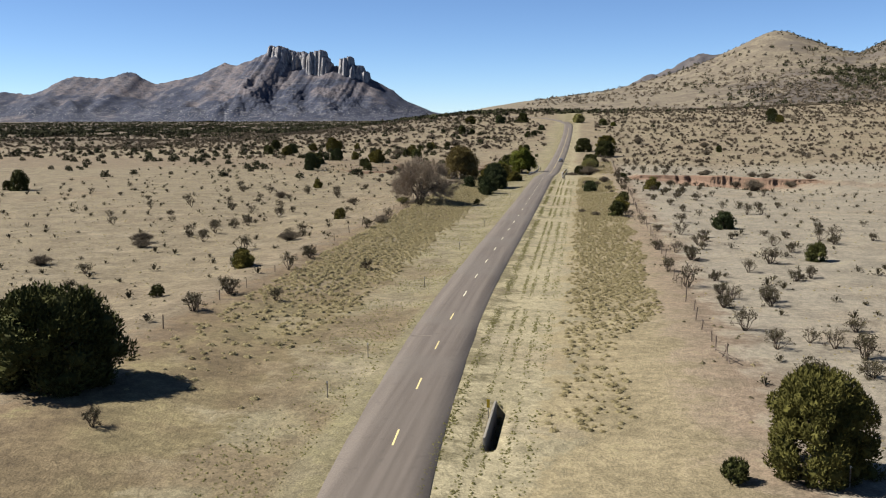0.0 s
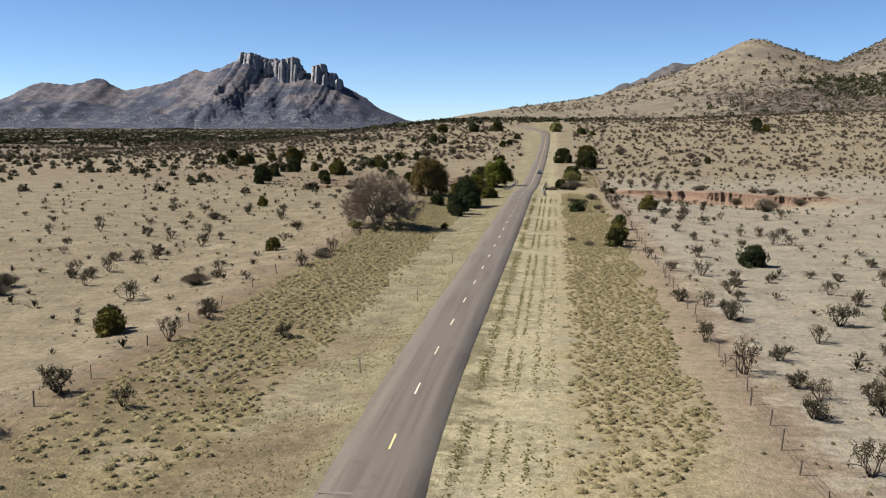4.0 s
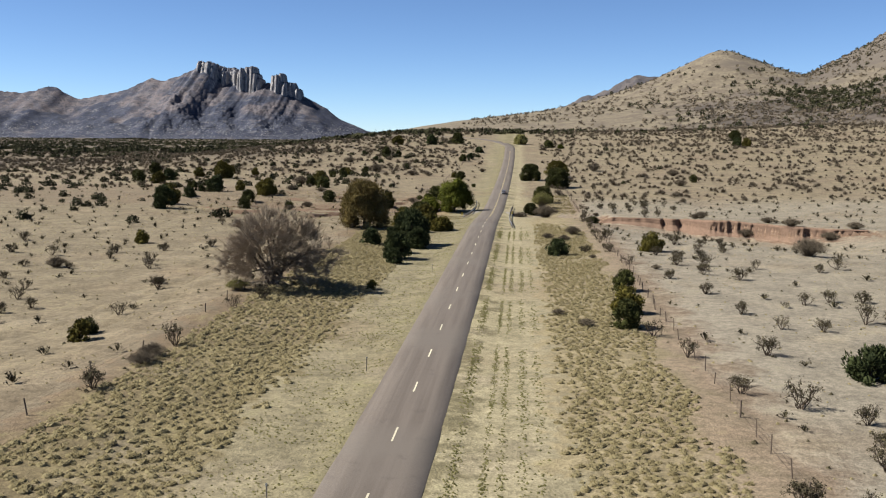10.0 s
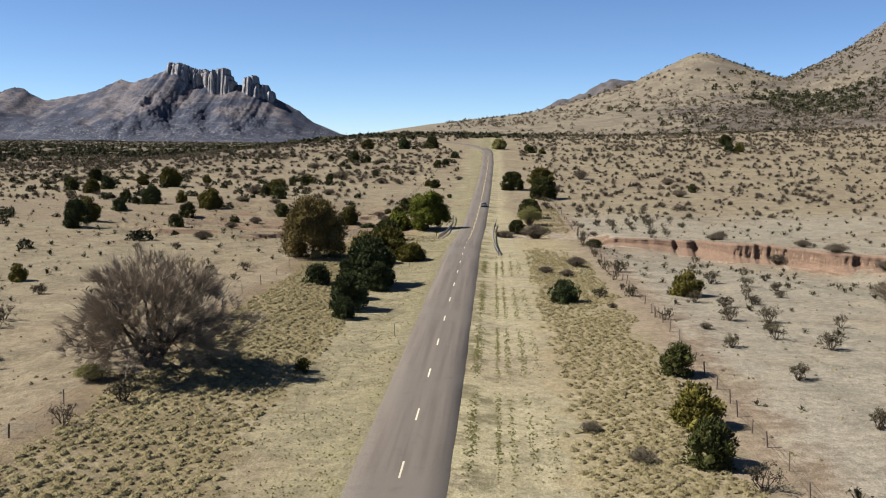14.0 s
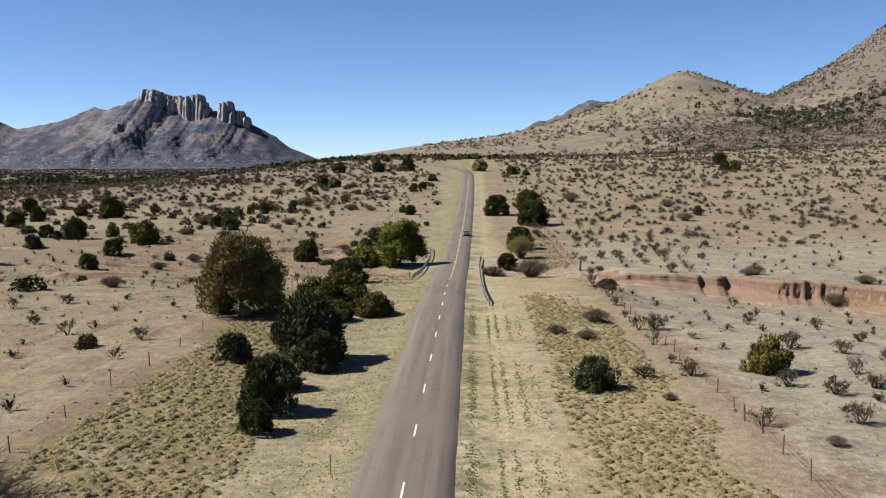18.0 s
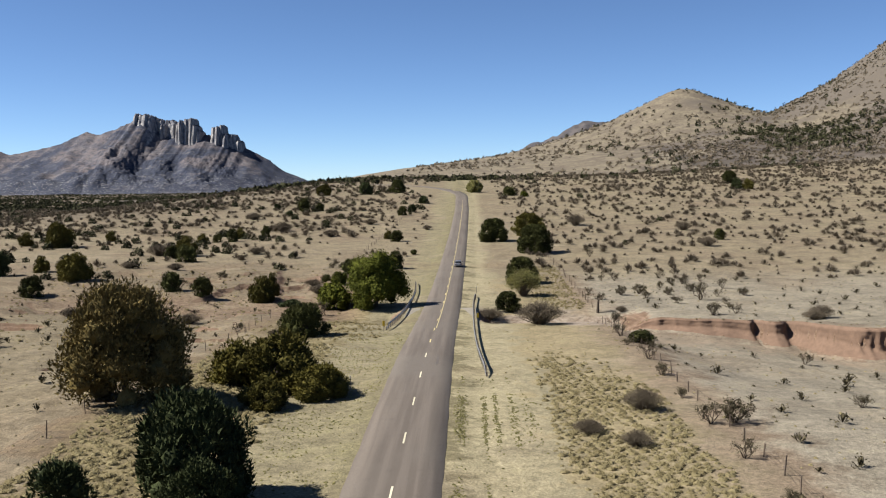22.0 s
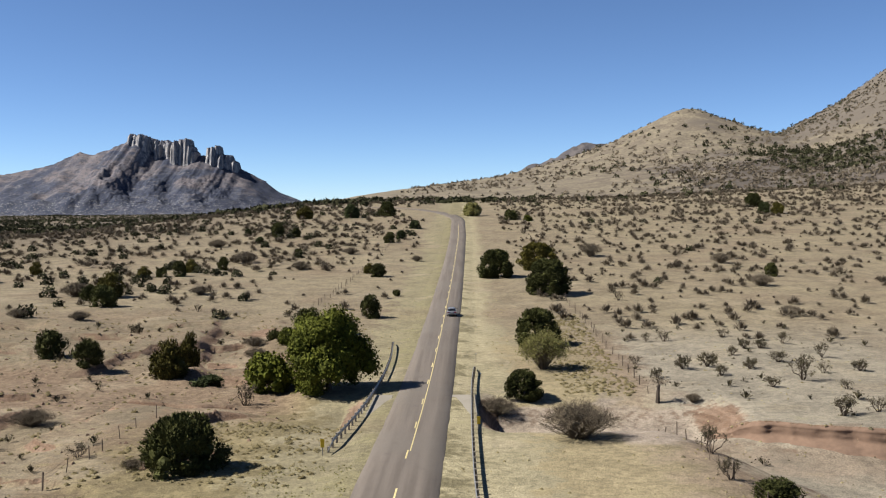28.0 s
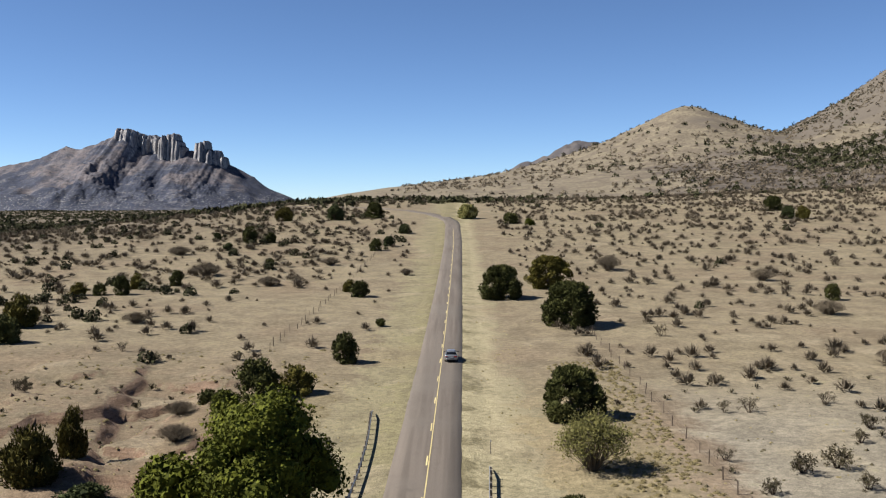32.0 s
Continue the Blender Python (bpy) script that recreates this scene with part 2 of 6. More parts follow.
def land_material(name, far=False):
    """Dry grassland: strips along the road, bare soil by the fences, red earth on cut banks, brushy patches far out."""
    m, tree, b = material(name, 0.95)
    b.inputs["Specular IOR Level"].default_value = 0.1
    geo, sep = position(tree)
    x, y = sep.outputs[0], sep.outputs[1]
    big, mid, fine, grit = (noise_at(tree, geo, s, d) for s, d in ((0.035, 4), (0.22, 5), (1.3, 6), (6.0, 4)))
    xw = math_node(tree, "ADD", x, span(tree, mid, 0.3, 0.7, -2.2, 2.2))
    xw = math_node(tree, "ADD", xw, span(tree, fine, 0.3, 0.7, -0.7, 0.7))
    ramp = tree.nodes.new("ShaderNodeValToRGB")
    strips = ((-60, (0.318, 0.264, 0.178)), (-34, (0.322, 0.264, 0.177)), (-31.5, (0.325, 0.262, 0.178)), (-28.5, (0.335, 0.275, 0.19)), (-26.5, (0.285, 0.212, 0.14)), (-23.5, (0.275, 0.215, 0.13)), (-21, (0.295, 0.24, 0.135)),
              (-12.5, (0.33, 0.272, 0.152)), (-11.3, (0.365, 0.315, 0.202)), (-4.2, (0.355, 0.31, 0.192)), (-3.2, (0.30, 0.265, 0.155)),
              (3.2, (0.33, 0.285, 0.17)), (4.5, (0.48, 0.42, 0.265)), (10.2, (0.475, 0.415, 0.27)), (11.4, (0.41, 0.34, 0.205)), (20, (0.40, 0.33, 0.205)),
              (22, (0.37, 0.295, 0.205)), (25, (0.345, 0.263, 0.188)), (29, (0.392, 0.346, 0.27)), (60, (0.378, 0.332, 0.255)))
    el = ramp.color_ramp.elements
    while len(el) < len(strips):
        el.new(0.5)
    for e, (at, c) in zip(el, strips):
        e.position, e.color = (at + 60) / 120, (*c, 1)
    ramp_in = tree.nodes.new("ShaderNodeMapRange")
    for k, v in enumerate((-60, 60, 0, 1)):
        ramp_in.inputs[k + 1].default_value = v
    tree.links.new(xw, ramp_in.inputs[0])
    tree.links.new(ramp_in.outputs[0], ramp.inputs[0])
    col = ramp.outputs[0]
    # farther out the strips fade except beside the road
    away = math_node(tree, "MULTIPLY", span(tree, y, 395, 440), span(tree, math_node(tree, "ABSOLUTE", xw), 8.5, 11))
    farcol = blend(tree, span(tree, big, 0.35, 0.65), (0.35, 0.29, 0.195), (0.315, 0.255, 0.175))
    farcol = blend(tree, math_node(tree, "MULTIPLY", span(tree, x, -40, -160), span(tree, y, 520, 700)), farcol, (0.235, 0.19, 0.135))
    col = blend(tree, away, col, farcol)
    # pale sand in the creek bed
    ycr = math_node(tree, "ABSOLUTE", math_node(tree, "SUBTRACT", math_node(tree, "ADD", y, span(tree, mid, 0.3, 0.7, -4, 4)), 364))
    sand = math_node(tree, "MULTIPLY", span(tree, ycr, 9, 5), math_node(tree, "MULTIPLY", span(tree, x, 5, 8), span(tree, x, 31, 27)))
    col = blend(tree, sand, col, (0.47, 0.39, 0.31))
    mx_ = math_node(tree, "DIVIDE", math_node(tree, "SUBTRACT", math_node(tree, "ADD", x, span(tree, mid, 0.3, 0.7, -1.2, 1.2)), 21.2), 4.2)
    my_ = math_node(tree, "DIVIDE", math_node(tree, "SUBTRACT", y, 357), 10.5)
    heap = math_node(tree, "ADD", math_node(tree, "MULTIPLY", mx_, mx_), math_node(tree, "MULTIPLY", my_, my_))
    col = blend(tree, span(tree, heap, 1.2, 0.7), col, (0.49, 0.405, 0.325))
    # bare reddish earth along the creek on the left
    ycl = math_node(tree, "ABSOLUTE", math_node(tree, "SUBTRACT", math_node(tree, "ADD", y, span(tree, mid, 0.3, 0.7, -6, 6)), 377))
    bare = math_node(tree, "MULTIPLY", span(tree, ycl, 17, 8), math_node(tree, "MULTIPLY", span(tree, x, -11, -18), span(tree, x, -90, -60)))
    col = blend(tree, math_node(tree, "MULTIPLY", bare, 0.85), col, blend(tree, span(tree, fine, 0.4, 0.6), (0.30, 0.205, 0.14), (0.36, 0.26, 0.18)))
    gx = math_node(tree, "ADD", math_node(tree, "MULTIPLY_ADD", y, 0.34, 101.5), math_node(tree, "ADD", x, span(tree, mid, 0.3, 0.7, -3, 3)))
    along = math_node(tree, "MULTIPLY", span(tree, y, 370, 385), span(tree, y, 446, 428))
    bare2 = math_node(tree, "MULTIPLY", span(tree, math_node(tree, "ABSOLUTE", math_node(tree, "ADD", gx, 62.0)), 9.0, 4.0), along)
    col = blend(tree, math_node(tree, "MULTIPLY", bare2, 0.8), col, blend(tree, span(tree, fine, 0.4, 0.6), (0.27, 0.185, 0.13), (0.35, 0.26, 0.19)))
    dull = math_node(tree, "MULTIPLY", math_node(tree, "MULTIPLY", span(tree, x, -11, -20), span(tree, y, 340, 368)), span(tree, y, 460, 425))
    col = blend(tree, math_node(tree, "MULTIPLY", dull, span(tree, mid, 0.38, 0.6, 0.12, 0.6)), col, (0.26, 0.19, 0.134))
    # patches of green and of litter
    green = math_node(tree, "MULTIPLY", span(tree, mid, 0.55, 0.7), span(tree, fine, 0.45, 0.6))
    col = blend(tree, math_node(tree, "MULTIPLY", green, 0.35), col, (0.22, 0.215, 0.10))
    rust = math_node(tree, "MULTIPLY", span(tree, big, 0.52, 0.68), 0.35)
    col = blend(tree, rust, col, (0.31, 0.23, 0.155))
    brown = math_node(tree, "MULTIPLY", math_node(tree, "MULTIPLY", span(tree, noise_at(tree, geo, 0.075, 4, 0.6), 0.40, 0.57), span(tree, y, 150, 110)), math_node(tree, "MULTIPLY", span(tree, x, -30, -24), span(tree, x, -3.5, -5)))
    col = blend(tree, math_node(tree, "MULTIPLY", brown, 0.75), col, (0.245, 0.183, 0.112))
    pale = math_node(tree, "MULTIPLY", span(tree, noise_at(tree, geo, 0.09, 4), 0.55, 0.7), 0.5)
    col = blend(tree, pale, col, (0.45, 0.38, 0.27))
    # earth where the ground is cut steep
    nz = tree.nodes.new("ShaderNodeSeparateXYZ")
    tree.links.new(geo.outputs["Normal"], nz.inputs[0])
    steep = math_node(tree, "MULTIPLY", span(tree, math_node(tree, "ADD", nz.outputs[2], span(tree, fine, 0.3, 0.7, -0.03, 0.03)), 0.965, 0.90), math_node(tree, "MULTIPLY", span(tree, y, 900, 700), span(tree, y, 120, 200)))
    lay = node(tree, "ShaderNodeTexNoise", Scale=1.0, Detail=3)
    mp = tree.nodes.new("ShaderNodeMapping")
    mp.inputs["Scale"].default_value = (0.12, 0.12, 3.2)
    tree.links.new(geo.outputs["Position"], mp.inputs[0]), tree.links.new(mp.outputs[0], lay.inputs["Vector"])
    earth = blend(tree, span(tree, math_node(tree, "ADD", math_node(tree, "MULTIPLY", fine, 0.5), math_node(tree, "MULTIPLY", lay.outputs[0], 0.5)), 0.42, 0.58), (0.36, 0.25, 0.18), (0.225, 0.145, 0.098))
    col = blend(tree, steep, col, earth)
    # fallen earth below the cut bank
    q = math_node(tree, "ADD", y, math_node(tree, "MULTIPLY", math_node(tree, "ADD", math_node(tree, "MULTIPLY", math_node(tree, "MAXIMUM", math_node(tree, "SUBTRACT", x, 48), 0), 1.43), math_node(tree, "MAXIMUM", math_node(tree, "SUBTRACT", x, 30), 0)), 0.42))
    q = math_node(tree, "ADD", q, span(tree, mid, 0.3, 0.7, -5, 5))
    fallen = math_node(tree, "MULTIPLY", math_node(tree, "MULTIPLY", span(tree, q, 341, 354), span(tree, q, 360, 356)), span(tree, x, 26, 31))
    col = blend(tree, math_node(tree, "MULTIPLY", fallen, 0.42), col, earth)
    # brush too far off to tell apart
    brush = math_node(tree, "MULTIPLY", span(tree, noise_at(tree, geo, 0.012, 6, 0.65), 0.46, 0.56), span(tree, y, 900, 1500))
    brush = math_node(tree, "MULTIPLY", brush, span(tree, noise_at(tree, geo, 0.06, 4, 0.7), 0.4, 0.55))
    col = blend(tree, brush, col, (0.075, 0.075, 0.06))
    # tone at two scales
    tone = math_node(tree, "MULTIPLY", span(tree, fine, 0.28, 0.72, 0.78, 1.20), span(tree, grit, 0.28, 0.72, 0.74, 1.22))
    tone = math_node(tree, "MULTIPLY", tone, span(tree, mid, 0.32, 0.68, 0.76 * ALBEDO, 1.06 * ALBEDO))
    sc = tree.nodes.new("ShaderNodeVectorMath")
    sc.operation = "SCALE"
    tree.links.new(col, sc.inputs[0]), tree.links.new(tone, sc.inputs["Scale"])
    tree.links.new(sc.outputs[0], b.inputs["Base Color"])
    bp = node(tree, "ShaderNodeBump", Strength=1.0, Distance=0.13)
    tree.links.new(math_node(tree, "ADD", fine, math_node(tree, "MULTIPLY", grit, 0.6)), bp.inputs["Height"])
    tree.links.new(bp.outputs[0], b.inputs["Normal"])
    return m


def hill_material():
    """Tan grass on the near hill, a grey brushy apron at its foot, stony brown slopes to the east, grey rock far behind."""
    m, tree, b = material("hill_grass", 0.95)
    b.inputs["Specular IOR Level"].default_value = 0.1
    geo, sep = position(tree)
    x, y, z = sep.outputs
    n1, n2, n3 = noise_at(tree, geo, 0.012, 5), noise_at(tree, geo, 0.05, 6), noise_at(tree, geo, 0.3, 4)
    east = span(tree, math_node(tree, "ADD", x, span(tree, n1, 0.3, 0.7, -110, 110)), 340, 450)
    col = blend(tree, span(tree, n2, 0.38, 0.62), (0.300, 0.255, 0.186), (0.235, 0.197, 0.148))
    rock = math_node(tree, "MULTIPLY", span(tree, n1, 0.42, 0.6), span(tree, n2, 0.4, 0.6))
    col = blend(tree, math_node(tree, "MULTIPLY", rock, 0.5), col, (0.20, 0.165, 0.13))
    stony = blend(tree, span(tree, n3, 0.4, 0.6), (0.235, 0.20, 0.165), (0.145, 0.125, 0.108))
    col = blend(tree, math_node(tree, "MULTIPLY", east, 0.9), col, stony)
    # leafless thicket round the foot and in the fold between the hills
    low = span(tree, math_node(tree, "ADD", z, span(tree, n1, 0.3, 0.7, -22, 22)), 66, 48)
    apron = math_node(tree, "MULTIPLY", math_node(tree, "MULTIPLY", low, span(tree, math_node(tree, "ADD", x, span(tree, n2, 0.3, 0.7, -50, 50)), 165, 235)), span(tree, y, 1020, 1060))
    col = blend(tree, math_node(tree, "MULTIPLY", apron, 0.8), col, blend(tree, span(tree, n2, 0.42, 0.58), (0.155, 0.13, 0.118), (0.105, 0.09, 0.082)))
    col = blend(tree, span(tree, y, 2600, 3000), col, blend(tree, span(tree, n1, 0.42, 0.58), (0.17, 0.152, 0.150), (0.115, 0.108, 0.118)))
    sc = tree.nodes.new("ShaderNodeVectorMath")
    sc.operation = "SCALE"
    tree.links.new(col, sc.inputs[0]), tree.links.new(span(tree, n3, 0.25, 0.75, 0.72 * ALBEDO, 1.25 * ALBEDO), sc.inputs["Scale"])
    tree.links.new(sc.outputs[0], b.inputs["Base Color"])
    return m


def mountain_material():
    """Pale streaked rock on the cliffs, tan grass and dark brush on the slopes tinted blue-grey for haze, pale boulders
    along the foot.
    """
    m, tree, b = material("hazed_mountain_rock", 0.95)
    b.inputs["Specular IOR Level"].default_value = 0.1
    geo, sep = position(tree)
    z = sep.outputs[2]
    n1, n2, n3 = noise_at(tree, geo, 0.005, 6, 0.6), noise_at(tree, geo, 0.022, 6, 0.65), noise_at(tree, geo, 0.08, 4, 0.6)
    nz = tree.nodes.new("ShaderNodeSeparateXYZ")
    tree.links.new(geo.outputs["Normal"], nz.inputs[0])
    # distance haze is put into the slope colours as extra blue
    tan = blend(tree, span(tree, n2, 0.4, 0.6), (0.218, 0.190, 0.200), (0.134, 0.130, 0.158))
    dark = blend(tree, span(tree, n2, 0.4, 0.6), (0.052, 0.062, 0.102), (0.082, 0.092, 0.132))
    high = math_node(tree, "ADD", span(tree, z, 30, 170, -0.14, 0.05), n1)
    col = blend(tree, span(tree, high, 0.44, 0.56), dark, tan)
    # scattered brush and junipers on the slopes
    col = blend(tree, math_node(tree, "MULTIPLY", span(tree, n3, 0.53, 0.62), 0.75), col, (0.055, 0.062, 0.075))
    # broken rock bands and boulders
    band = node(tree, "ShaderNodeTexNoise", Scale=1.0, Detail=5)
    mp = tree.nodes.new("ShaderNodeMapping")
    mp.inputs["Scale"].default_value = (0.012, 0.012, 0.06)
    tree.links.new(geo.outputs["Position"], mp.inputs[0]), tree.links.new(mp.outputs[0], band.inputs["Vector"])
    ledge = math_node(tree, "MULTIPLY", span(tree, band.outputs[0], 0.55, 0.63), span(tree, n3, 0.42, 0.55))
    col = blend(tree, math_node(tree, "MULTIPLY", ledge, 0.4), col, (0.30, 0.28, 0.29))
    dots = math_node(tree, "MULTIPLY", span(tree, noise_at(tree, geo, 0.13, 2, 0.6), 0.60, 0.66), span(tree, z, 75, 25))
    col = blend(tree, math_node(tree, "MULTIPLY", dots, 0.8), col, (0.50, 0.48, 0.46))
    # upright streaks down the cliffs
    st = node(tree, "ShaderNodeTexNoise", Scale=1.0, Detail=5, Roughness=0.6)
    mq = tree.nodes.new("ShaderNodeMapping")
    mq.inputs["Scale"].default_value = (0.11, 0.11, 0.012)
    tree.links.new(geo.outputs["Position"], mq.inputs[0]), tree.links.new(mq.outputs[0], st.inputs["Vector"])
    cliff = blend(tree, span(tree, st.outputs[0], 0.38, 0.62), (0.58, 0.55, 0.54), (0.22, 0.225, 0.26))
    col = blend(tree, span(tree, math_node(tree, "ADD", nz.outputs[2], span(tree, z, 120, 200, 0.3, 0.0)), 0.70, 0.52), col, cliff)
    rub = span(tree, noise_at(tree, geo, 0.16, 3, 0.6), 0.3, 0.7, 0.75 * ALBEDO, 1.25 * ALBEDO)
    sc = tree.nodes.new("ShaderNodeVectorMath")
    sc.operation = "SCALE"
    tree.links.new(col, sc.inputs[0]), tree.links.new(rub, sc.inputs["Scale"])
    tree.links.new(sc.outputs[0], b.inputs["Base Color"])
    return m


def leaf_material(name, dark, light, rough=0.75, thin=0.0):
    """Leaves that differ one from another, clump by clump and plant by plant."""
    m, tree, b = material(name, rough)
    geo = tree.nodes.new("ShaderNodeNewGeometry")
    info = tree.nodes.new("ShaderNodeObjectInfo")
    co = tree.nodes.new("ShaderNodeTexCoord")
    n = node(tree, "ShaderNodeTexNoise", Scale=2.2, Detail=3)
    tree.links.new(co.outputs["Object"], n.inputs["Vector"])
    v = math_node(tree, "ADD", math_node(tree, "MULTIPLY", geo.outputs["Random Per Island"], 0.55), math_node(tree, "MULTIPLY", n.outputs[0], 0.55))
    v = math_node(tree, "ADD", v, math_node(tree, "MULTIPLY_ADD", info.outputs["Random"], 0.35, -0.18), clamp=True)
    col = blend(tree, v, tuple(q * ALBEDO for q in dark), tuple(q * ALBEDO for q in light))
    tree.links.new(col, b.inputs["Base Color"])
    b.inputs["Specular IOR Level"].default_value = 0.06
    if thin:
        # dry blades let some light through
        through_ = tree.nodes.new("ShaderNodeBsdfTranslucent")
        mix = node(tree, "ShaderNodeMixShader", Fac=thin)
        tree.links.new(col, through_.inputs[0])
        tree.links.new(b.outputs[0], mix.inputs[1]), tree.links.new(through_.outputs[0], mix.inputs[2])
        tree.links.new(mix.outputs[0], tree.nodes["Material Output"].inputs[0])
    return m


def asphalt():
    m, tree, b = material("asphalt", 0.88)
    geo, sep = position(tree)
    grit, blot, wide = noise_at(tree, geo, 14.0, 4), noise_at(tree, geo, 0.8, 5), noise_at(tree, geo, 0.05, 3)
    # long streaks along the lanes: polished wheel paths and oil
    st = node(tree, "ShaderNodeTexNoise", Scale=1.0, Detail=3)
    mp = tree.nodes.new("ShaderNodeMapping")
    mp.inputs["Scale"].default_value = (1.6, 0.03, 1)
    tree.links.new(geo.outputs["Position"], mp.inputs[0]), tree.links.new(mp.outputs[0], st.inputs["Vector"])
    col = blend(tree, span(tree, st.outputs[0], 0.35, 0.65), (0.168, 0.139, 0.116), (0.228, 0.191, 0.161))
    col = blend(tree, span(tree, wide, 0.45, 0.65), col, (0.207, 0.177, 0.150))
    col = blend(tree, math_node(tree, "MULTIPLY", span(tree, blot, 0.58, 0.72), 0.35), col, (0.12, 0.10, 0.088))
    sc = tree.nodes.new("ShaderNodeVectorMath")
    sc.operation = "SCALE"
    tree.links.new(col, sc.inputs[0]), tree.links.new(span(tree, grit, 0.3, 0.7, 0.82 * ALBEDO, 1.15 * ALBEDO), sc.inputs["Scale"])
    tree.links.new(sc.outputs[0], b.inputs["Base Color"])
    bp = node(tree, "ShaderNodeBump", Strength=0.4, Distance=0.02)
    tree.links.new(grit, bp.inputs["Height"]), tree.links.new(bp.outputs[0], b.inputs["Normal"])
    return m


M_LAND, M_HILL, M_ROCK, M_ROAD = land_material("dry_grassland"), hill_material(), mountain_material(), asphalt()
M_PAINT = plain("worn_yellow_paint", (0.80, 0.66, 0.32), 0.7, vary=0.25, scale=6)
M_PALE_PAINT = plain("worn_pale_paint", (0.85, 0.78, 0.58), 0.7, vary=0.2, scale=6)
M_SEAM = plain("faded_seam", (0.25, 0.21, 0.178), 0.9, vary=0.2, scale=5)
M_TAR = plain("dark_tar", (0.135, 0.115, 0.10), 0.7, vary=0.25, scale=5)
M_CONCRETE = plain("weathered_concrete", (0.36, 0.325, 0.27), 0.9, vary=0.18, scale=3, bump=0.02)
M_STEEL = plain("galvanised_steel", (0.50, 0.49, 0.47), 0.45, metal=0.7, vary=0.15, scale=5)
M_POST = plain("weathered_timber", (0.17, 0.13, 0.10), 0.9, vary=0.3, scale=10, bump=0.01)
M_GREYPOST = plain("grey_timber", (0.30, 0.26, 0.22), 0.9, vary=0.3, scale=10, bump=0.01)
M_WIRE = plain("rusty_wire", (0.16, 0.11, 0.085), 0.7, metal=0.4)
M_SIGN = plain("yellow_reflective", (0.65, 0.45, 0.03), 0.5, vary=0.1)
M_WHITE = plain("white_reflective", (0.75, 0.74, 0.70), 0.5, vary=0.08)
M_BARK = plain("grey_bark", (0.11, 0.085, 0.066), 0.95, vary=0.3, scale=6, bump=0.03)
M_TWIG = leaf_material("bare_twigs", (0.25, 0.195, 0.14), (0.64, 0.52, 0.39), 0.9)
M_JUNIPER = leaf_material("juniper_green", (0.024, 0.029, 0.009), (0.138, 0.143, 0.045))
M_BLUEJUN = leaf_material("grey_green_juniper", (0.024, 0.034, 0.014), (0.118, 0.140, 0.056))
M_OLIVE = leaf_material("olive_juniper", (0.034, 0.032, 0.008), (0.25, 0.215, 0.05))
M_DUSTY = leaf_material("dusty_olive_juniper", (0.032, 0.033, 0.009), (0.185, 0.172, 0.046))
M_BROWNLEAF = leaf_material("russet_leaves", (0.075, 0.056, 0.019), (0.42, 0.32, 0.12))
M_FRESH = leaf_material("fresh_green_leaves", (0.012, 0.020, 0.003), (0.225, 0.245, 0.032))
M_WILLOW = leaf_material("yellow_green_leaves", (0.21, 0.20, 0.07), (0.46, 0.43, 0.16), 0.75, 0.35)
M_SHRUBLEAF = leaf_material("grey_olive_leaves", (0.055, 0.048, 0.03), (0.17, 0.145, 0.085))
M_SHRUBSTEM = leaf_material("dark_stems", (0.06, 0.045, 0.035), (0.16, 0.12, 0.09), 0.9)
M_GREYBUSH = leaf_material("dry_grey_stems", (0.135, 0.108, 0.078), (0.31, 0.255, 0.185), 0.9)
M_TUFT = leaf_material("straw_grass", (0.27, 0.215, 0.105), (0.56, 0.48, 0.27), 0.85, 0.4)
M_GREENTUFT = leaf_material("greenish_grass", (0.20, 0.19, 0.07), (0.46, 0.42, 0.19), 0.85, 0.4)
M_FARBRUSH = leaf_material("far_brush", (0.155, 0.126, 0.094), (0.35, 0.288, 0.205), 0.9)
M_FARTREE = leaf_material("far_juniper", (0.026, 0.029, 0.015), (0.10, 0.10, 0.050), 0.9)
M_BANK = plain("red_earth", (0.250, 0.162, 0.114), 0.95, vary=0.42, scale=1.6, bump=0.08)


# ---- land ----
def axis(*pieces):
    return np.unique(np.round(np.concatenate(pieces), 3))


xs = axis(-np.geomspace(3400, 128, 66), np.arange(-126, 126.1, 2.1), np.arange(-12, 12.1, 0.75), [6.7, 6.8, 6.95, 7.1, 7.3, 7.55], np.arange(-46, -12, 0.75), np.arange(24, 92, 0.5), np.geomspace(128, 2600, 60))
ys = axis([-400, -200, -100, -50], np.arange(-30, 310, 3.0), np.arange(54, 70, 0.5), np.arange(310, 400, 0.8), np.arange(336, 372, 0.45), np.arange(400, 450, 0.9), np.arange(450, 700, 4), np.geomspace(700, 4950, 92))
tagged(grid_mesh("ground", xs, ys, ground_z, M_LAND), "dry straw-coloured grassland with bare sandy soil", "ground", kind="structure")


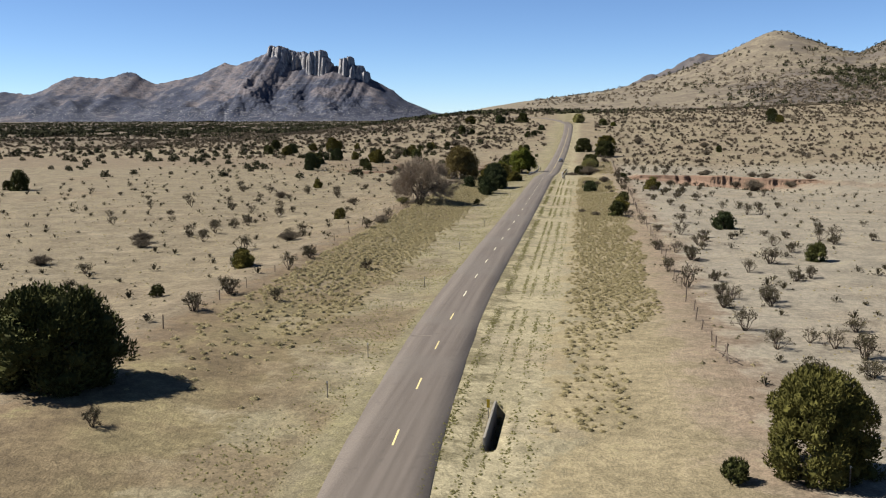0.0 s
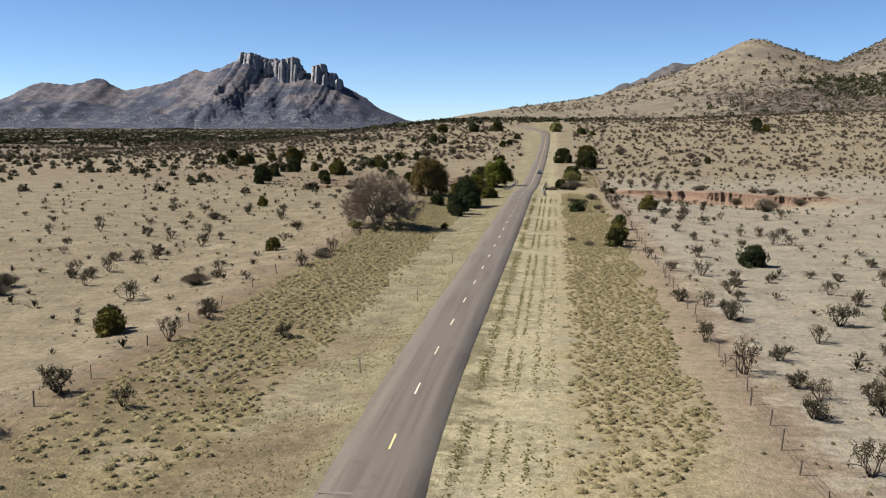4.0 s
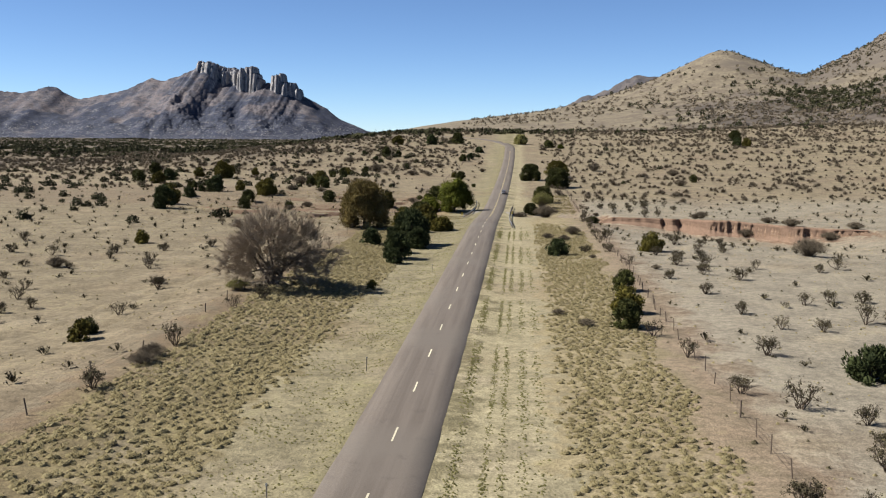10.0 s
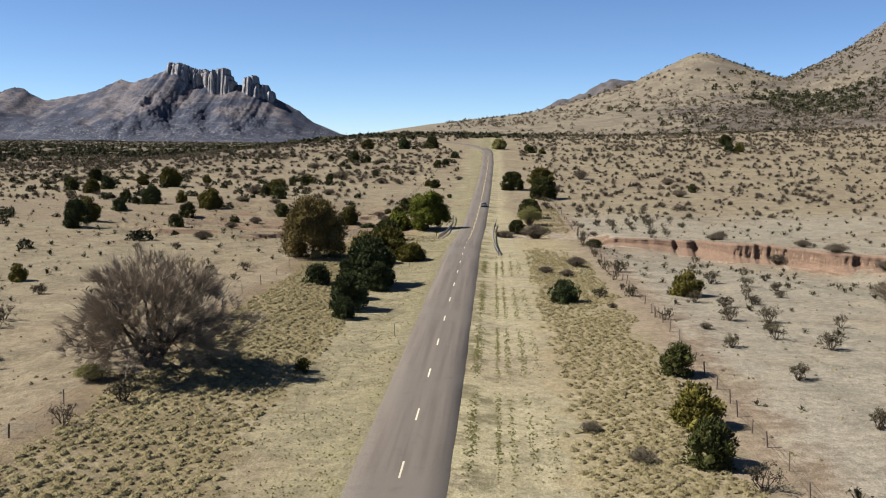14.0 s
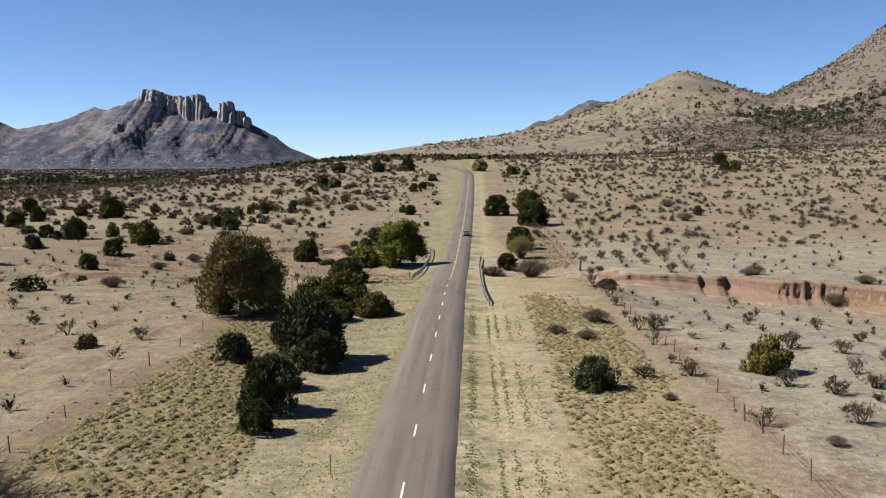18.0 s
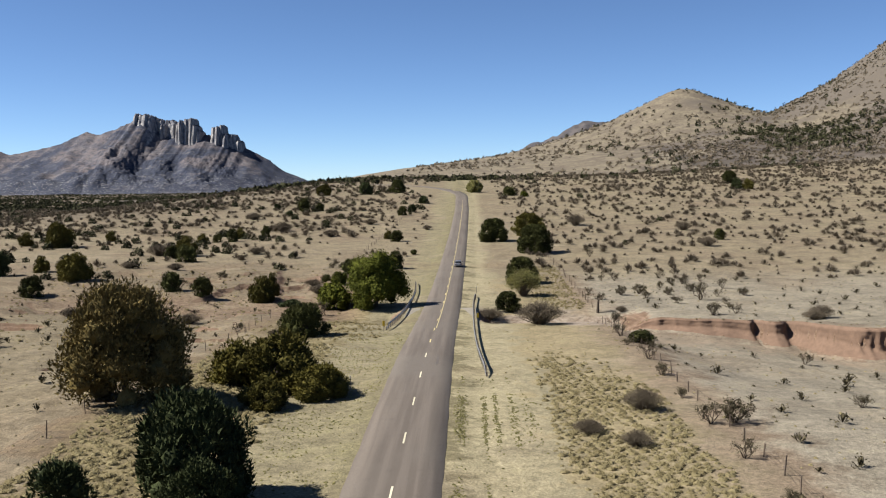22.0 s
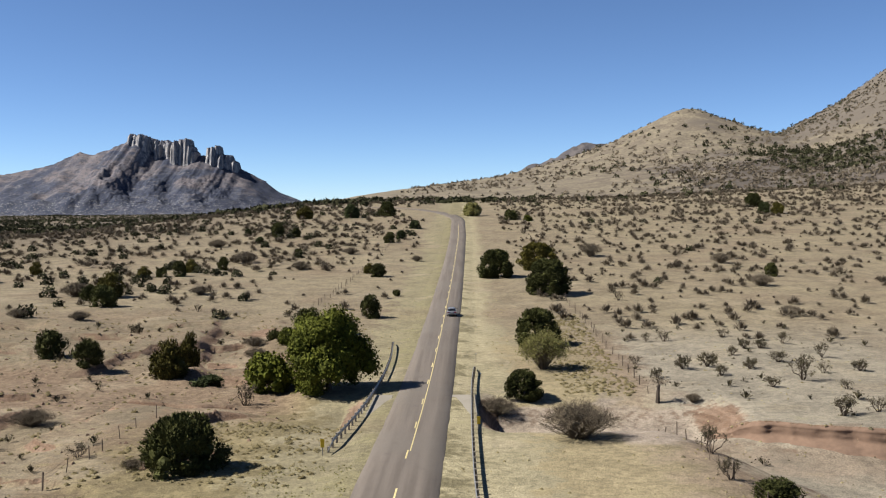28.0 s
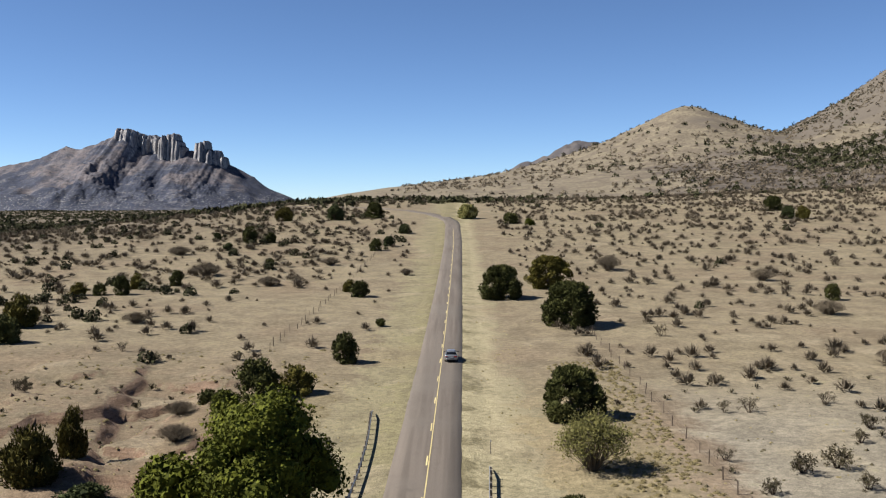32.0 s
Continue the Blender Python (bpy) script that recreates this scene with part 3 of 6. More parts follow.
def cut_bank():
    """The broken face of the wash: a layered upright upper face over a sloping apron, fluted towards the east."""
    xs_ = np.arange(26.0, 84, 0.22)
    rows = 18
    v = []
    lip = lip_y(xs_)
    top, low = ground_z(xs_, lip + 1.2), ground_z(xs_, lip - 4.0) - 0.25
    fl = smooth(52, 60, xs_)
    split = 0.44 + 0.07 * waves(xs_, xs_ * 0, 17, 56, 2) + 0.22 * fl
    for k in range(rows):
        u = k / (rows - 1)
        z = top * (1 - u) + low * u
        flute = np.abs(waves(xs_, z * 0.3, 3.4, 57, 3)) * (0.12 + 0.85 * fl)
        layer = 0.025 * np.sin(7.5 * z + 1.5 * waves(xs_, z, 9, 59, 2)) + 0.05 * waves(xs_, z * 4.0, 1.3, 58, 2)
        apron = np.clip((u - split) / (1 - split), 0, 1)
        y = lip - 0.3 - 0.30 * u + flute * smooth(0.04, 0.3, u) * (1 - 0.7 * apron) + layer * (0.06 < u) - 3.2 * apron ** 1.2 - 0.05 * smooth(0.14, 0.04, u)
        if k == 0:
            y = lip + 0.5
        v.append(np.stack([xs_, y, z + (0.04 if k < 2 else 0)], 1))
    n = len(xs_)
    i = (np.arange(rows - 1)[:, None] * n + np.arange(n - 1)).ravel()
    f = np.stack([i, i + n, i + n + 1, i + 1], 1)
    return tagged(link_mesh("cut_bank", np.concatenate(v), f, M_BANK, flat=False), "eroded red-brown earth bank of the dry wash", "bank", kind="structure")


cut_bank()


def hump(x, y, cx, cy, h, sx, sy, p=1.3):
    return h * np.exp(-(((x - cx) / sx) ** 2 + ((y - cy) / sy) ** 2) ** (p / 2))


def hill_z(x, y):
    near = hump(x, y, 309, 1590, 117.5, 235, 259, 1.1) * (1 - 0.09 * smooth(250, 110, x))
    near = np.where(near > 109, 109 + 6 * np.tanh((near - 109) / 6), near)
    z = np.maximum(near, hump(x, y, 804, 1616, 325.5, 277, 339, 1.3))
    z = z + (2.2 * waves(x, y, 120, 31) + 0.8 * waves(x, y, 25, 33, 3)) * smooth(6, 40, z)
    z = z * smooth(840, 1230, y)
    return ground_z(x, y) - 6 + z * 1.03 + 4.5 * smooth(2, 14, z)


tagged(grid_mesh("hill", np.arange(-260, 1700, 9.0), np.arange(800, 2300, 10.0), hill_z, M_HILL), "grassy tan hills dotted with dark shrubs", "hill", kind="structure")


def ridge_z(x, y):
    """A long rocky ridge far behind the near hill."""
    crest = np.interp(x, [-180, 30, 196, 300, 405, 440, 476, 525, 588, 680, 900], [0, 70, 143, 188, 231, 250, 261, 267, 261, 235, 150])
    crest = crest + 4 * waves(x, x * 0, 60, 34, 3)
    z = crest * np.exp(-(np.abs(y - 4100) / (190 + 0.5 * crest)) ** 1.3)
    return z + (0.05 * crest * waves(x, y, 170, 35, 4) + 2 * waves(x, y, 40, 36, 3)) * smooth(5, 50, z) - 8


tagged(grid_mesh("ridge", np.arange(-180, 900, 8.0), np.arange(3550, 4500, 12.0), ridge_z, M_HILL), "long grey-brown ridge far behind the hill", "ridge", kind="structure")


# the rock crown: each block's west and east end, how far it stands out, number of columns
BLOCKS = ((-1540, -1452, 74, 4), (-1452, -1342, 22, 5), (-1420, -1394, 54, 2), (-1368, -1346, 50, 1), (-1336, -1220, 88, 6), (-1174, -1096, 84, 4), (-1094, -1038, 66, 2))


def mountain_z(x, y):
    """A broad skirt with spurs, a western shoulder and a crown of fluted cliffs."""
    ridge = 4680 + 0.2 * np.minimum(x + 2000, 0) + 18 * waves(x, x * 0, 190, 45, 3)
    crest = np.interp(x, [-3300, -2880, -2730, -2590, -2520, -2395, -2270, -2215, -2178, -2120, -2038, -1904, -1840, -1780, -1711, -1625, -1572, -1536, -1472, -1403, -1337, -1266, -1200, -1132, -1088, -1058, -1032, -931, -848, -723, -560, -400],
                      [90, 138, 126, 194, 214, 204, 228, 220, 196, 174, 198, 221, 252, 276, 265, 292, 320, 346, 326, 266, 256, 250, 262, 244, 226, 212, 199, 144, 84, 38, 12, 4])
    crest = crest + 3.0 * waves(x, x * 0, 46, 46, 3) * smooth(40, 120, crest)
    out = np.abs(y - ridge) / (150 + 0.95 * crest)
    z = crest * np.exp(-out ** 1.15)
    spur = waves(x + 0.25 * (y - ridge), y * 0.35, 210, 41, 4)
    z = z + (0.07 * crest * spur + 4.5 * waves(x, y, 75, 43, 4)) * smooth(0.10, 0.75, out) * smooth(10, 60, z)
    # small crags on the western tops
    z = z + smooth(0.30, 0.1, out) * (6 + 6 * waves(x, y, 26, 44, 3)) * (np.exp(-((x + 2265) / 55) ** 4) + np.exp(-((x + 1800) / 50) ** 4) + 0.6 * np.exp(-((x + 2560) / 60) ** 4))
    r = np.random.RandomState(52)
    base = z
    mid = 4680.0
    for west, east, stand, count in BLOCKS:
        step = (east - west) / count
        for k in range(count):
            c, w = west + (k + 0.5) * step + r.uniform(-4, 4), step * r.uniform(0.55, 0.95)
            top = np.interp(c, [-1567, -1545, -1530, -1472, -1446, -1403, -1361, -1337, -1315, -1266, -1238, -1214, -1172, -1161, -1132, -1088, -1058, -1032], [318, 342, 360, 357, 338, 337, 339, 322, 335, 333, 300, 289, 294, 302, 304, 264, 243, 203]) - r.uniform(-2, 12)
            if stand in (54, 50):
                top = top - 14
            top = top - 10 * (r.uniform() < 0.3)
            front = mid - stand * (0.4 + 0.6 * smooth(-1575, -1500, c)) + r.uniform(-9, 9)
            u = np.abs(x - c + 2.0 * waves(x * 0 + c, y, 40, 47, 2)) / w
            edge = front + 19 * np.clip(u, 0, 1.3) ** 2 + 6 * np.abs(waves(x, y * 0 + c, 24, 49, 3))
            cap = top - 12 * np.clip(u, 0, 1.1) ** 2 + 4 * waves(x, y, 23, 51, 3)
            half = 0.55 + 0.2 * r.uniform(-1, 1)
            up = half * smooth(-4, 9, y - edge) + (1 - half) * smooth(r.uniform(4, 12), r.uniform(18, 32), y - edge)
            body = up * smooth(mid + 62, mid + 40, y) * smooth(1.2, 0.62, u)
            z = np.maximum(z, base + np.maximum(cap - base, 0) * body)
    return z * smooth(3820, 4050, y) - 9 - 12 * smooth(70, 0, z)


mx = axis(np.arange(-3300, -1600, 13.0), np.arange(-1600, -1010, 2.4), np.arange(-1010, -400, 13.0))
my = axis(np.arange(3820, 4540, 12.0), np.arange(4540, 4760, 3.5), np.arange(4760, 4960, 30.0))
tagged(grid_mesh("mountain", mx, my, mountain_z, M_ROCK), "mountain coloured blue-grey for haze, crowned with upright fluted cliffs", "mountain", kind="structure")


# ---- road ----
def road_line():
    pts = [(float(road_x(y)), y) for y in np.arange(-200, 690, 3.0)]
    bend = [(1.8, 690), (1.7, 706), (0.6, 726), (-2.6, 748), (-9, 772), (-21, 798), (-37, 820), (-58, 838), (-90, 856), (-130, 872)]
    for a, c in zip(bend, bend[1:]):
        for u in np.arange(0, 1, 0.2):
            pts.append((a[0] + (c[0] - a[0]) * u, a[1] + (c[1] - a[1]) * u))
    p = np.array(pts)
    return p


ROAD = road_line()
tang = np.gradient(ROAD, axis=0)
tang /= np.linalg.norm(tang, axis=1)[:, None]
side = np.stack([tang[:, 1], -tang[:, 0]], 1)
arc = np.concatenate([[0], np.cumsum(np.linalg.norm(np.diff(ROAD, axis=0), axis=1))])


def road_height(p):
    return np.where(p[:, 1] < 700, road_z(p[:, 1]), ground_z(p[:, 0], p[:, 1]) + 0.05)


def ribbon(name, offs, lifts, mat, parent=None, lo=None, hi=None, label="", wear=0.0, seed=0):
    keep = np.ones(len(ROAD), bool) if lo is None else (ROAD[:, 1] >= lo) & (ROAD[:, 1] <= hi)
    p, s_ = ROAD[keep], side[keep]
    z = road_height(p)
    r = np.random.RandomState(seed)
    v, f = [], []
    n = len(offs)
    for k in range(len(p)):
        for j, (o, l) in enumerate(zip(offs, lifts)):
            o = o + (wear * r.uniform(-1, 1) if j in (0, 1, n - 2, n - 1) else 0)
            v.append((p[k, 0] + s_[k, 0] * o, p[k, 1] + s_[k, 1] * o, z[k] + l))
        if k:
            a = n * k
            f += [(a - n + j, a - n + j + 1, a + j + 1, a + j) for j in range(n - 1)]
    return link_mesh(name, v, f, mat, parent, label, flat=False)


road = ribbon("road", (-3.2, -3.05, -1.5, 0, 1.5, 3.05, 3.2), (-0.25, 0.035, 0.06, 0.075, 0.06, 0.035, -0.25), M_ROAD, wear=0.05)
tagged(road, "worn brownish-grey two-lane asphalt road", "road", kind="structure")


def strip(name, x0, x1, y0, y1, lift, mat, parent, label="", steps=1):
    """A flat piece lying on the road between two distances along it."""
    v, f = [], []
    for k in range(steps + 1):
        y = y0 + (y1 - y0) * k / steps
        c, z = float(road_x(y)), float(road_z(y)) + lift
        v += [(c + x0, y, z), (c + x1, y, z)]
        if k:
            f.append((2 * k - 2, 2 * k - 1, 2 * k + 1, 2 * k))
    return link_mesh(name, v, f, mat, parent, label)


DASH_K, DASH_Y = [-20, 0, 9, 12, 18, 22, 60], [-190, 57.0, 168.35, 204.45, 280.9, 329.1, 792]
for k in range(-10, 51):
    y = float(np.interp(k, DASH_K, DASH_Y))
    pale = 4 <= k <= 21
    strip("lane_dash", -0.065, 0.065, y, y + 3.05, 0.079, M_PALE_PAINT if pale else M_PAINT, road, "" if k else "worn yellow centre dash")
strip("centre_line", 0.14, 0.25, 344, 686, 0.078, M_PAINT, road, "solid yellow no-passing line", 110)
strip("tar_patch", 1.25, 1.5, 312.5, 317, 0.077, M_TAR, road, "dark tar patch")
for y in (86.6,):
    strip("patch_seam", -2.9, -0.9, y, y + 0.35, 0.074, M_SEAM, road, "pale seam across the lane")


# ---- bridge and rails ----
def box(bm, x0, y0, z0, x1, y1, z1, bevel=0.0):
    r = bmesh.ops.create_cube(bm, size=1.0)
    bmesh.ops.transform(bm, matrix=Matrix.LocRotScale(((x0 + x1) / 2, (y0 + y1) / 2, (z0 + z1) / 2), None, (x1 - x0, y1 - y0, z1 - z0)), verts=r["verts"])
    if bevel:
        edges = list({e for v in r["verts"] for e in v.link_edges})
        bmesh.ops.bevel(bm, geom=edges, offset=bevel, segments=1, affect="EDGES")
    return bm


def part(name, bm, mat, parent=None, label="", smooth_faces=False):
    me = bpy.data.meshes.new(name)
    bm.to_mesh(me)
    bm.free()
    me.materials.append(mat)
    if smooth_faces:
        me.polygons.foreach_set("use_smooth", [True] * len(me.polygons))
    ob = new(name, me)
    if parent is not None:
        ob.parent = parent
    return tagged(ob, label)


def holder(name, label, category, group="", kind=""):
    e = new(name)
    e.empty_display_size = 0.3
    return tagged(e, label, category, group, kind)


bridge = holder("bridge", "low concrete culvert bridge carrying the road over the creek", "bridge", kind="structure")
zb = float(road_z(364))
for x0, x1 in ((-5.3, -3.25), (3.25, 5.5)):
    part("deck", box(bmesh.new(), x0, 356.5, zb - 0.7, x1, 371.5, zb - 0.13, 0.03), M_CONCRETE, bridge, "dusty concrete deck edge")
for x0 in (-6.0, 5.75):
    part("headwall", box(bmesh.new(), x0, 356.0, zb - 3.2, x0 + 0.28, 372.0, zb - 0.22, 0.03), M_CONCRETE, bridge)


def guard_rail(keys, label):
    """W-shaped steel beam on timber posts, its ends flared and turned down."""
    rail = holder("guard_rail", label, "guard rail", "bridge guard rails")
    ky, kx = [k[1] for k in keys], [k[0] for k in keys]
    y0, y1 = ky[0], ky[-1]
    yy = np.arange(y0, y1 + 0.01, 0.95)
    xx = np.convolve(np.pad(np.interp(yy, ky, kx), 5, mode="edge"), np.ones(11) / 11, mode="valid")
    sgn = -1 if xx.mean() > 0 else 1
    prof = ((0.0, 0.42), (0.05, 0.45), (0.05, 0.52), (0.0, 0.56), (0.0, 0.58), (0.05, 0.62), (0.05, 0.69), (0.0, 0.72), (-0.012, 0.72), (-0.012, 0.42))
    v, f = [], []
    n = len(prof)
    for k, (x, y) in enumerate(zip(xx, yy)):
        end = min(1.0, min(y - y0, y1 - y) / 4.0 + 0.25)
        base = max(float(road_z(y)) - 0.12, float(ground_z(x, y)) if not 352 < y < 375 else -99)
        for o, h in prof:
            v.append((x + sgn * o, y, base + h * end + 0.04))
        if k:
            a = n * k
            f += [(a - n + j, a - n + (j + 1) % n, a + (j + 1) % n, a + j) for j in range(n)]
    link_mesh("rail", v, f, M_STEEL, rail, "galvanised steel beam")
    for k in range(1, len(yy) - 1, 2):
        x, y = xx[k], yy[k]
        g = float(ground_z(x, y))
        top = max(float(road_z(y)) - 0.12, g if not 352 < y < 375 else -99)
        end = min(1.0, min(y - y0, y1 - y) / 4.0 + 0.25)
        low = top - 0.5 if 352 < y < 375 else min(g, top) - 0.4
        part("post", box(bmesh.new(), x - sgn * 0.20, y - 0.09, low, x - sgn * 0.02, y + 0.09, top + 0.78 * end, 0.012), M_GREYPOST, rail)
    return rail


guard_rail([(6.4, 306), (5.7, 320), (5.4, 335), (5.35, 350), (5.4, 368), (5.55, 380), (6.0, 390)], "galvanised guard rail on timber posts beside the bridge")
guard_rail([(-6.7, 344), (-6.0, 354), (-5.5, 366), (-5.2, 384), (-5.4, 398), (-6.2, 411)], "galvanised guard rail below the green tree")


def object_marker(x, y):
    g = max(float(ground_z(x, y)), float(road_z(y)) - 0.6)
    m = holder("object_marker", "small yellow marker plate on a thin post", "road marker", "object markers")
    part("post", box(bmesh.new(), x - 0.03, y - 0.03, g - 0.5, x + 0.03, y + 0.03, g + 1.5), M_STEEL, m)
    part("plate", box(bmesh.new(), x - 0.16, y - 0.05, g + 0.75, x + 0.16, y - 0.032, g + 1.45, 0.005), M_SIGN, m, "yellow plate")


object_marker(-6.95, 343.5), object_marker(6.0, 353.2)


def delineator(x, y):
    g = float(ground_z(x, y))
    d = holder("delineator_post", "thin roadside post with a small white reflector", "road post", "roadside delineators")
    part("post", box(bmesh.new(), x - 0.035, y - 0.025, g - 0.2, x + 0.035, y + 0.025, g + 1.25, 0.006), M_GREYPOST, d)
    part("reflector", box(bmesh.new(), x - 0.06, y - 0.04, g + 1.13, x + 0.06, y - 0.028, g + 1.3), M_WHITE, d, "white reflector")


for x, y in ((-5.5, 79.2), (-5.9, 67.3), (-6.1, 112.9), (-6.0, 145.1), (-5.2, 175.3), (-4.9, 235), (27.5, 53.4), (-6.3, 301), (6.2, 395)):
    delineator(x, y)

wall = holder("culvert_wall", "low concrete culvert wall with a yellow marker, dark pit behind", "culvert")
part("wall", box(bmesh.new(), 6.62, 58.6, -1.6, 6.80, 66.6, 0.28, 0.03), M_CONCRETE, wall, "pale concrete wall")
mark = part("marker_post", box(bmesh.new(), 6.40, 64.2, -0.5, 6.45, 64.25, 1.1), M_STEEL, wall)
part("marker_plate", box(bmesh.new(), 6.32, 64.15, 0.5, 6.53, 64.18, 1.1, 0.004), M_SIGN, mark, "yellow marker plate")
# x, y and width of the plants that stand alone
JUNIPERS = [
    (-35.6, 102.7, 1.6), (-32.5, 122.8, 3), (-33.6, 124.9, 2.7), (45.2, 139.3, 3), (37.6, 176.2, 4.1), (-34.6, 183.3, 2.1), (-35.4, 186.5, 2.1),
    (19.5, 196.9, 3.3), (20.5, 205.8, 3.8), (-11.5, 219.2, 1.4), (21.7, 219.8, 3.1), (-11.7, 244.2, 2.8), (-12.0, 249.8, 5.0), (-146.1, 252.6, 5.4),
    (-150.5, 254.1, 3.4), (14.6, 257.6, 3.8), (-13.2, 257.6, 4.7), (31.1, 263.6, 4.1), (-19, 267.2, 3.8), (-12.0, 269.2, 7.4), (-16.4, 277.6, 3.0), (-10.2, 265.2, 4.2), (-63.8, 271.2, 2.7),
    (-36.5, 274.8, 2.1), (-12.7, 293.3, 4.2), (-8.4, 299.3, 4.4), (-13.4, 301.8, 8.8), (-8.8, 297.6, 5.2), (-17.4, 302.5, 4.6), (25.7, 330, 3.3), (-17.2, 339, 7.1), (-85.4, 339.8, 6.2),
    (-67.2, 351.5, 3.6), (-89, 354.4, 5.9), (11.4, 372.7, 4.6), (-27.2, 383.2, 4.1),
]
JUNIPERS += [
    (-62.6, 385.1, 2.2), (-33.1, 386.6, 5.1), (-77, 389.7, 4.5), (-33.0, 395.4, 2.7), (-45, 390.6, 3.8), (-97.7, 394.8, 4.3), (-52.6, 396.4, 4.1),
    (-75.7, 405.6, 7.4), (15.4, 408.7, 7.8), (-94.3, 411.5, 6.2), (-99.5, 412.4, 2.8), (-103.7, 415.1, 3.8), (-88.2, 419.3, 3.6), (-65.9, 451, 5.3),
    (-131.5, 456.7, 6.1), (-72.6, 460.9, 3.6), (-71.1, 468.1, 5.6), (22.8, 473, 10.9), (-10.2, 473.2, 1.8), (-147.3, 475.9, 5.5),
    (-136.2, 481.7, 5.7), (-120.2, 502.8, 8.8), (80.8, 505.6, 3.3), (-132.6, 507.4, 4.9), (12.5, 510.4, 10.1), (-17.7, 512.3, 4.2),
    (-74.2, 513.1, 3), (-69.5, 513.3, 3.7), (-79, 513.3, 3.5), (-20.9, 520.7, 3), (-69.5, 523.8, 3.8), (-112.1, 523.9, 3.5),
]
JUNIPERS += [
    (24.3, 528.4, 11.7), (-62.4, 530.2, 3.4), (-161.8, 531.4, 6.4), (-48.4, 570.2, 2.6), (-22.5, 612, 4.3), (-70, 613, 3.4), (-19.3, 625.5, 4.1),
    (-66.8, 631, 5.3), (-60.5, 635, 3.9), (-81.9, 647.3, 3.3), (-16.4, 668.6, 5), (150.8, 717.2, 6.3), (145.2, 719.6, 6.7), (-72.6, 728.8, 8),
    (-50.7, 731.2, 8), (-34, 743.8, 9.1), (153.6, 765.8, 9.4),
]
SHRUBS = [
    (-18.9, 56.8, 1.9), (30.4, 74, 3.1), (35.5, 77.5, 2.5), (36.4, 82.9, 3.1), (29.8, 85.8, 2.2), (34.8, 86.5, 2.3), (30.1, 88.1, 2),
    (33.2, 88.5, 1.8), (-26.8, 92.3, 3.3), (28.2, 93, 2.5), (38.6, 94, 2.5), (-20.5, 99.8, 2), (-26.6, 102, 3), (27.8, 104.1, 2.6),
    (32.9, 105.5, 2.7), (32.9, 107.8, 2.8), (29.3, 108.5, 0), (-50.4, 109.7, 0), (28.4, 111.6, 0), (25.1, 115.4, 3.4), (-24.9, 118.7, 0),
    (29, 120.4, 2.2), (-54.4, 120.9, 0), (39, 122.3, 0), (41.1, 124.1, 0), (-15.9, 124.4, 2.1), (34.1, 127.4, 2.3), (23.9, 127.7, 2.6),
    (-25.1, 128.9, 2.5), (-26.3, 132.1, 2.5), (38.3, 135.8, 3.4), (27.9, 137.7, 3.1),
]
SHRUBS += [
    (-39.4, 141.9, 3.5), (26.5, 144.7, 0), (43.3, 146.8, 0), (23.8, 147.2, 2.4), (30.8, 148.7, 0), (-50.6, 153.1, 0), (30.5, 153.3, 0),
    (42.1, 153.4, 0), (51.9, 156.9, 0), (32.2, 158.1, 0), (-35.1, 158.8, 0), (-55.9, 159.3, 0), (-37.7, 159.6, 0), (50.4, 159.8, 0),
    (-53.5, 160.2, 0), (36.9, 161.8, 0), (59.3, 162.6, 0), (-57, 162.8, 0), (-36.1, 162.8, 0), (32.9, 163.3, 0), (-24.9, 164.6, 0), (46.1, 164.6, 0),
    (42.8, 165.5, 0), (-53.5, 165.7, 0), (29.3, 167.2, 3.2), (54.7, 167.9, 0), (25.7, 170.9, 0), (26.1, 173.3, 0), (-53.1, 174.2, 0),
    (-77.7, 174.3, 0), (-57.8, 176.4, 0), (54.2, 177.6, 0),
]
SHRUBS += [
    (-52.3, 179.4, 0), (-55.2, 179.8, 0), (-24.3, 180.8, 0), (-68.7, 181.3, 0), (63, 181.9, 0), (23.7, 183.6, 0), (-54.1, 184.3, 0),
    (31.1, 184.5, 0), (-85.5, 188, 0), (21.7, 192.6, 0), (-74.1, 192.7, 0), (-51.1, 195.5, 0), (39.8, 196.2, 0), (35.7, 196.8, 0), (-37.3, 198.5, 0),
    (-24.3, 199.4, 0), (48.3, 200, 0), (-52.7, 200.6, 0), (45.7, 200.7, 0), (-59.6, 202.8, 0), (-50.9, 204.7, 0), (33.4, 205.1, 0),
    (-22.4, 205.4, 2.6), (-65.5, 206.4, 0), (-85.1, 206.7, 0), (-23.6, 209.3, 0), (-55.5, 210.1, 0), (42.4, 212, 0), (-77.7, 212.2, 0),
    (54.3, 214.4, 0), (50.1, 214.5, 0), (46.2, 214.9, 0),
]
SHRUBS += [
    (-58, 216.7, 0), (-40.2, 217.9, 0), (32, 219.2, 0), (-82.4, 221.4, 0), (-73.5, 225.8, 0), (-66.2, 226.4, 0), (-95.1, 226.5, 0),
    (29.4, 231.9, 2.1), (39.2, 232, 0), (34.9, 236.2, 0), (-49, 237.3, 0), (-61.9, 237.4, 0), (-70.3, 239.5, 0), (-109.1, 239.6, 0),
    (52.6, 240.1, 0), (35.6, 240.6, 0), (-50.4, 241.4, 0), (44.3, 244, 0), (56.6, 244.9, 0), (25.1, 245.3, 2.4), (-120.4, 245.7, 0),
    (36.9, 245.9, 0), (32.7, 246.7, 0), (-60.1, 248.3, 0), (-71.8, 251.7, 0), (-84.5, 252.6, 0), (-80.3, 253.7, 0), (34.2, 255.7, 0),
    (-62.3, 255.9, 0), (38.3, 258, 0), (31.1, 258.3, 0), (-55.2, 260.1, 0),
]
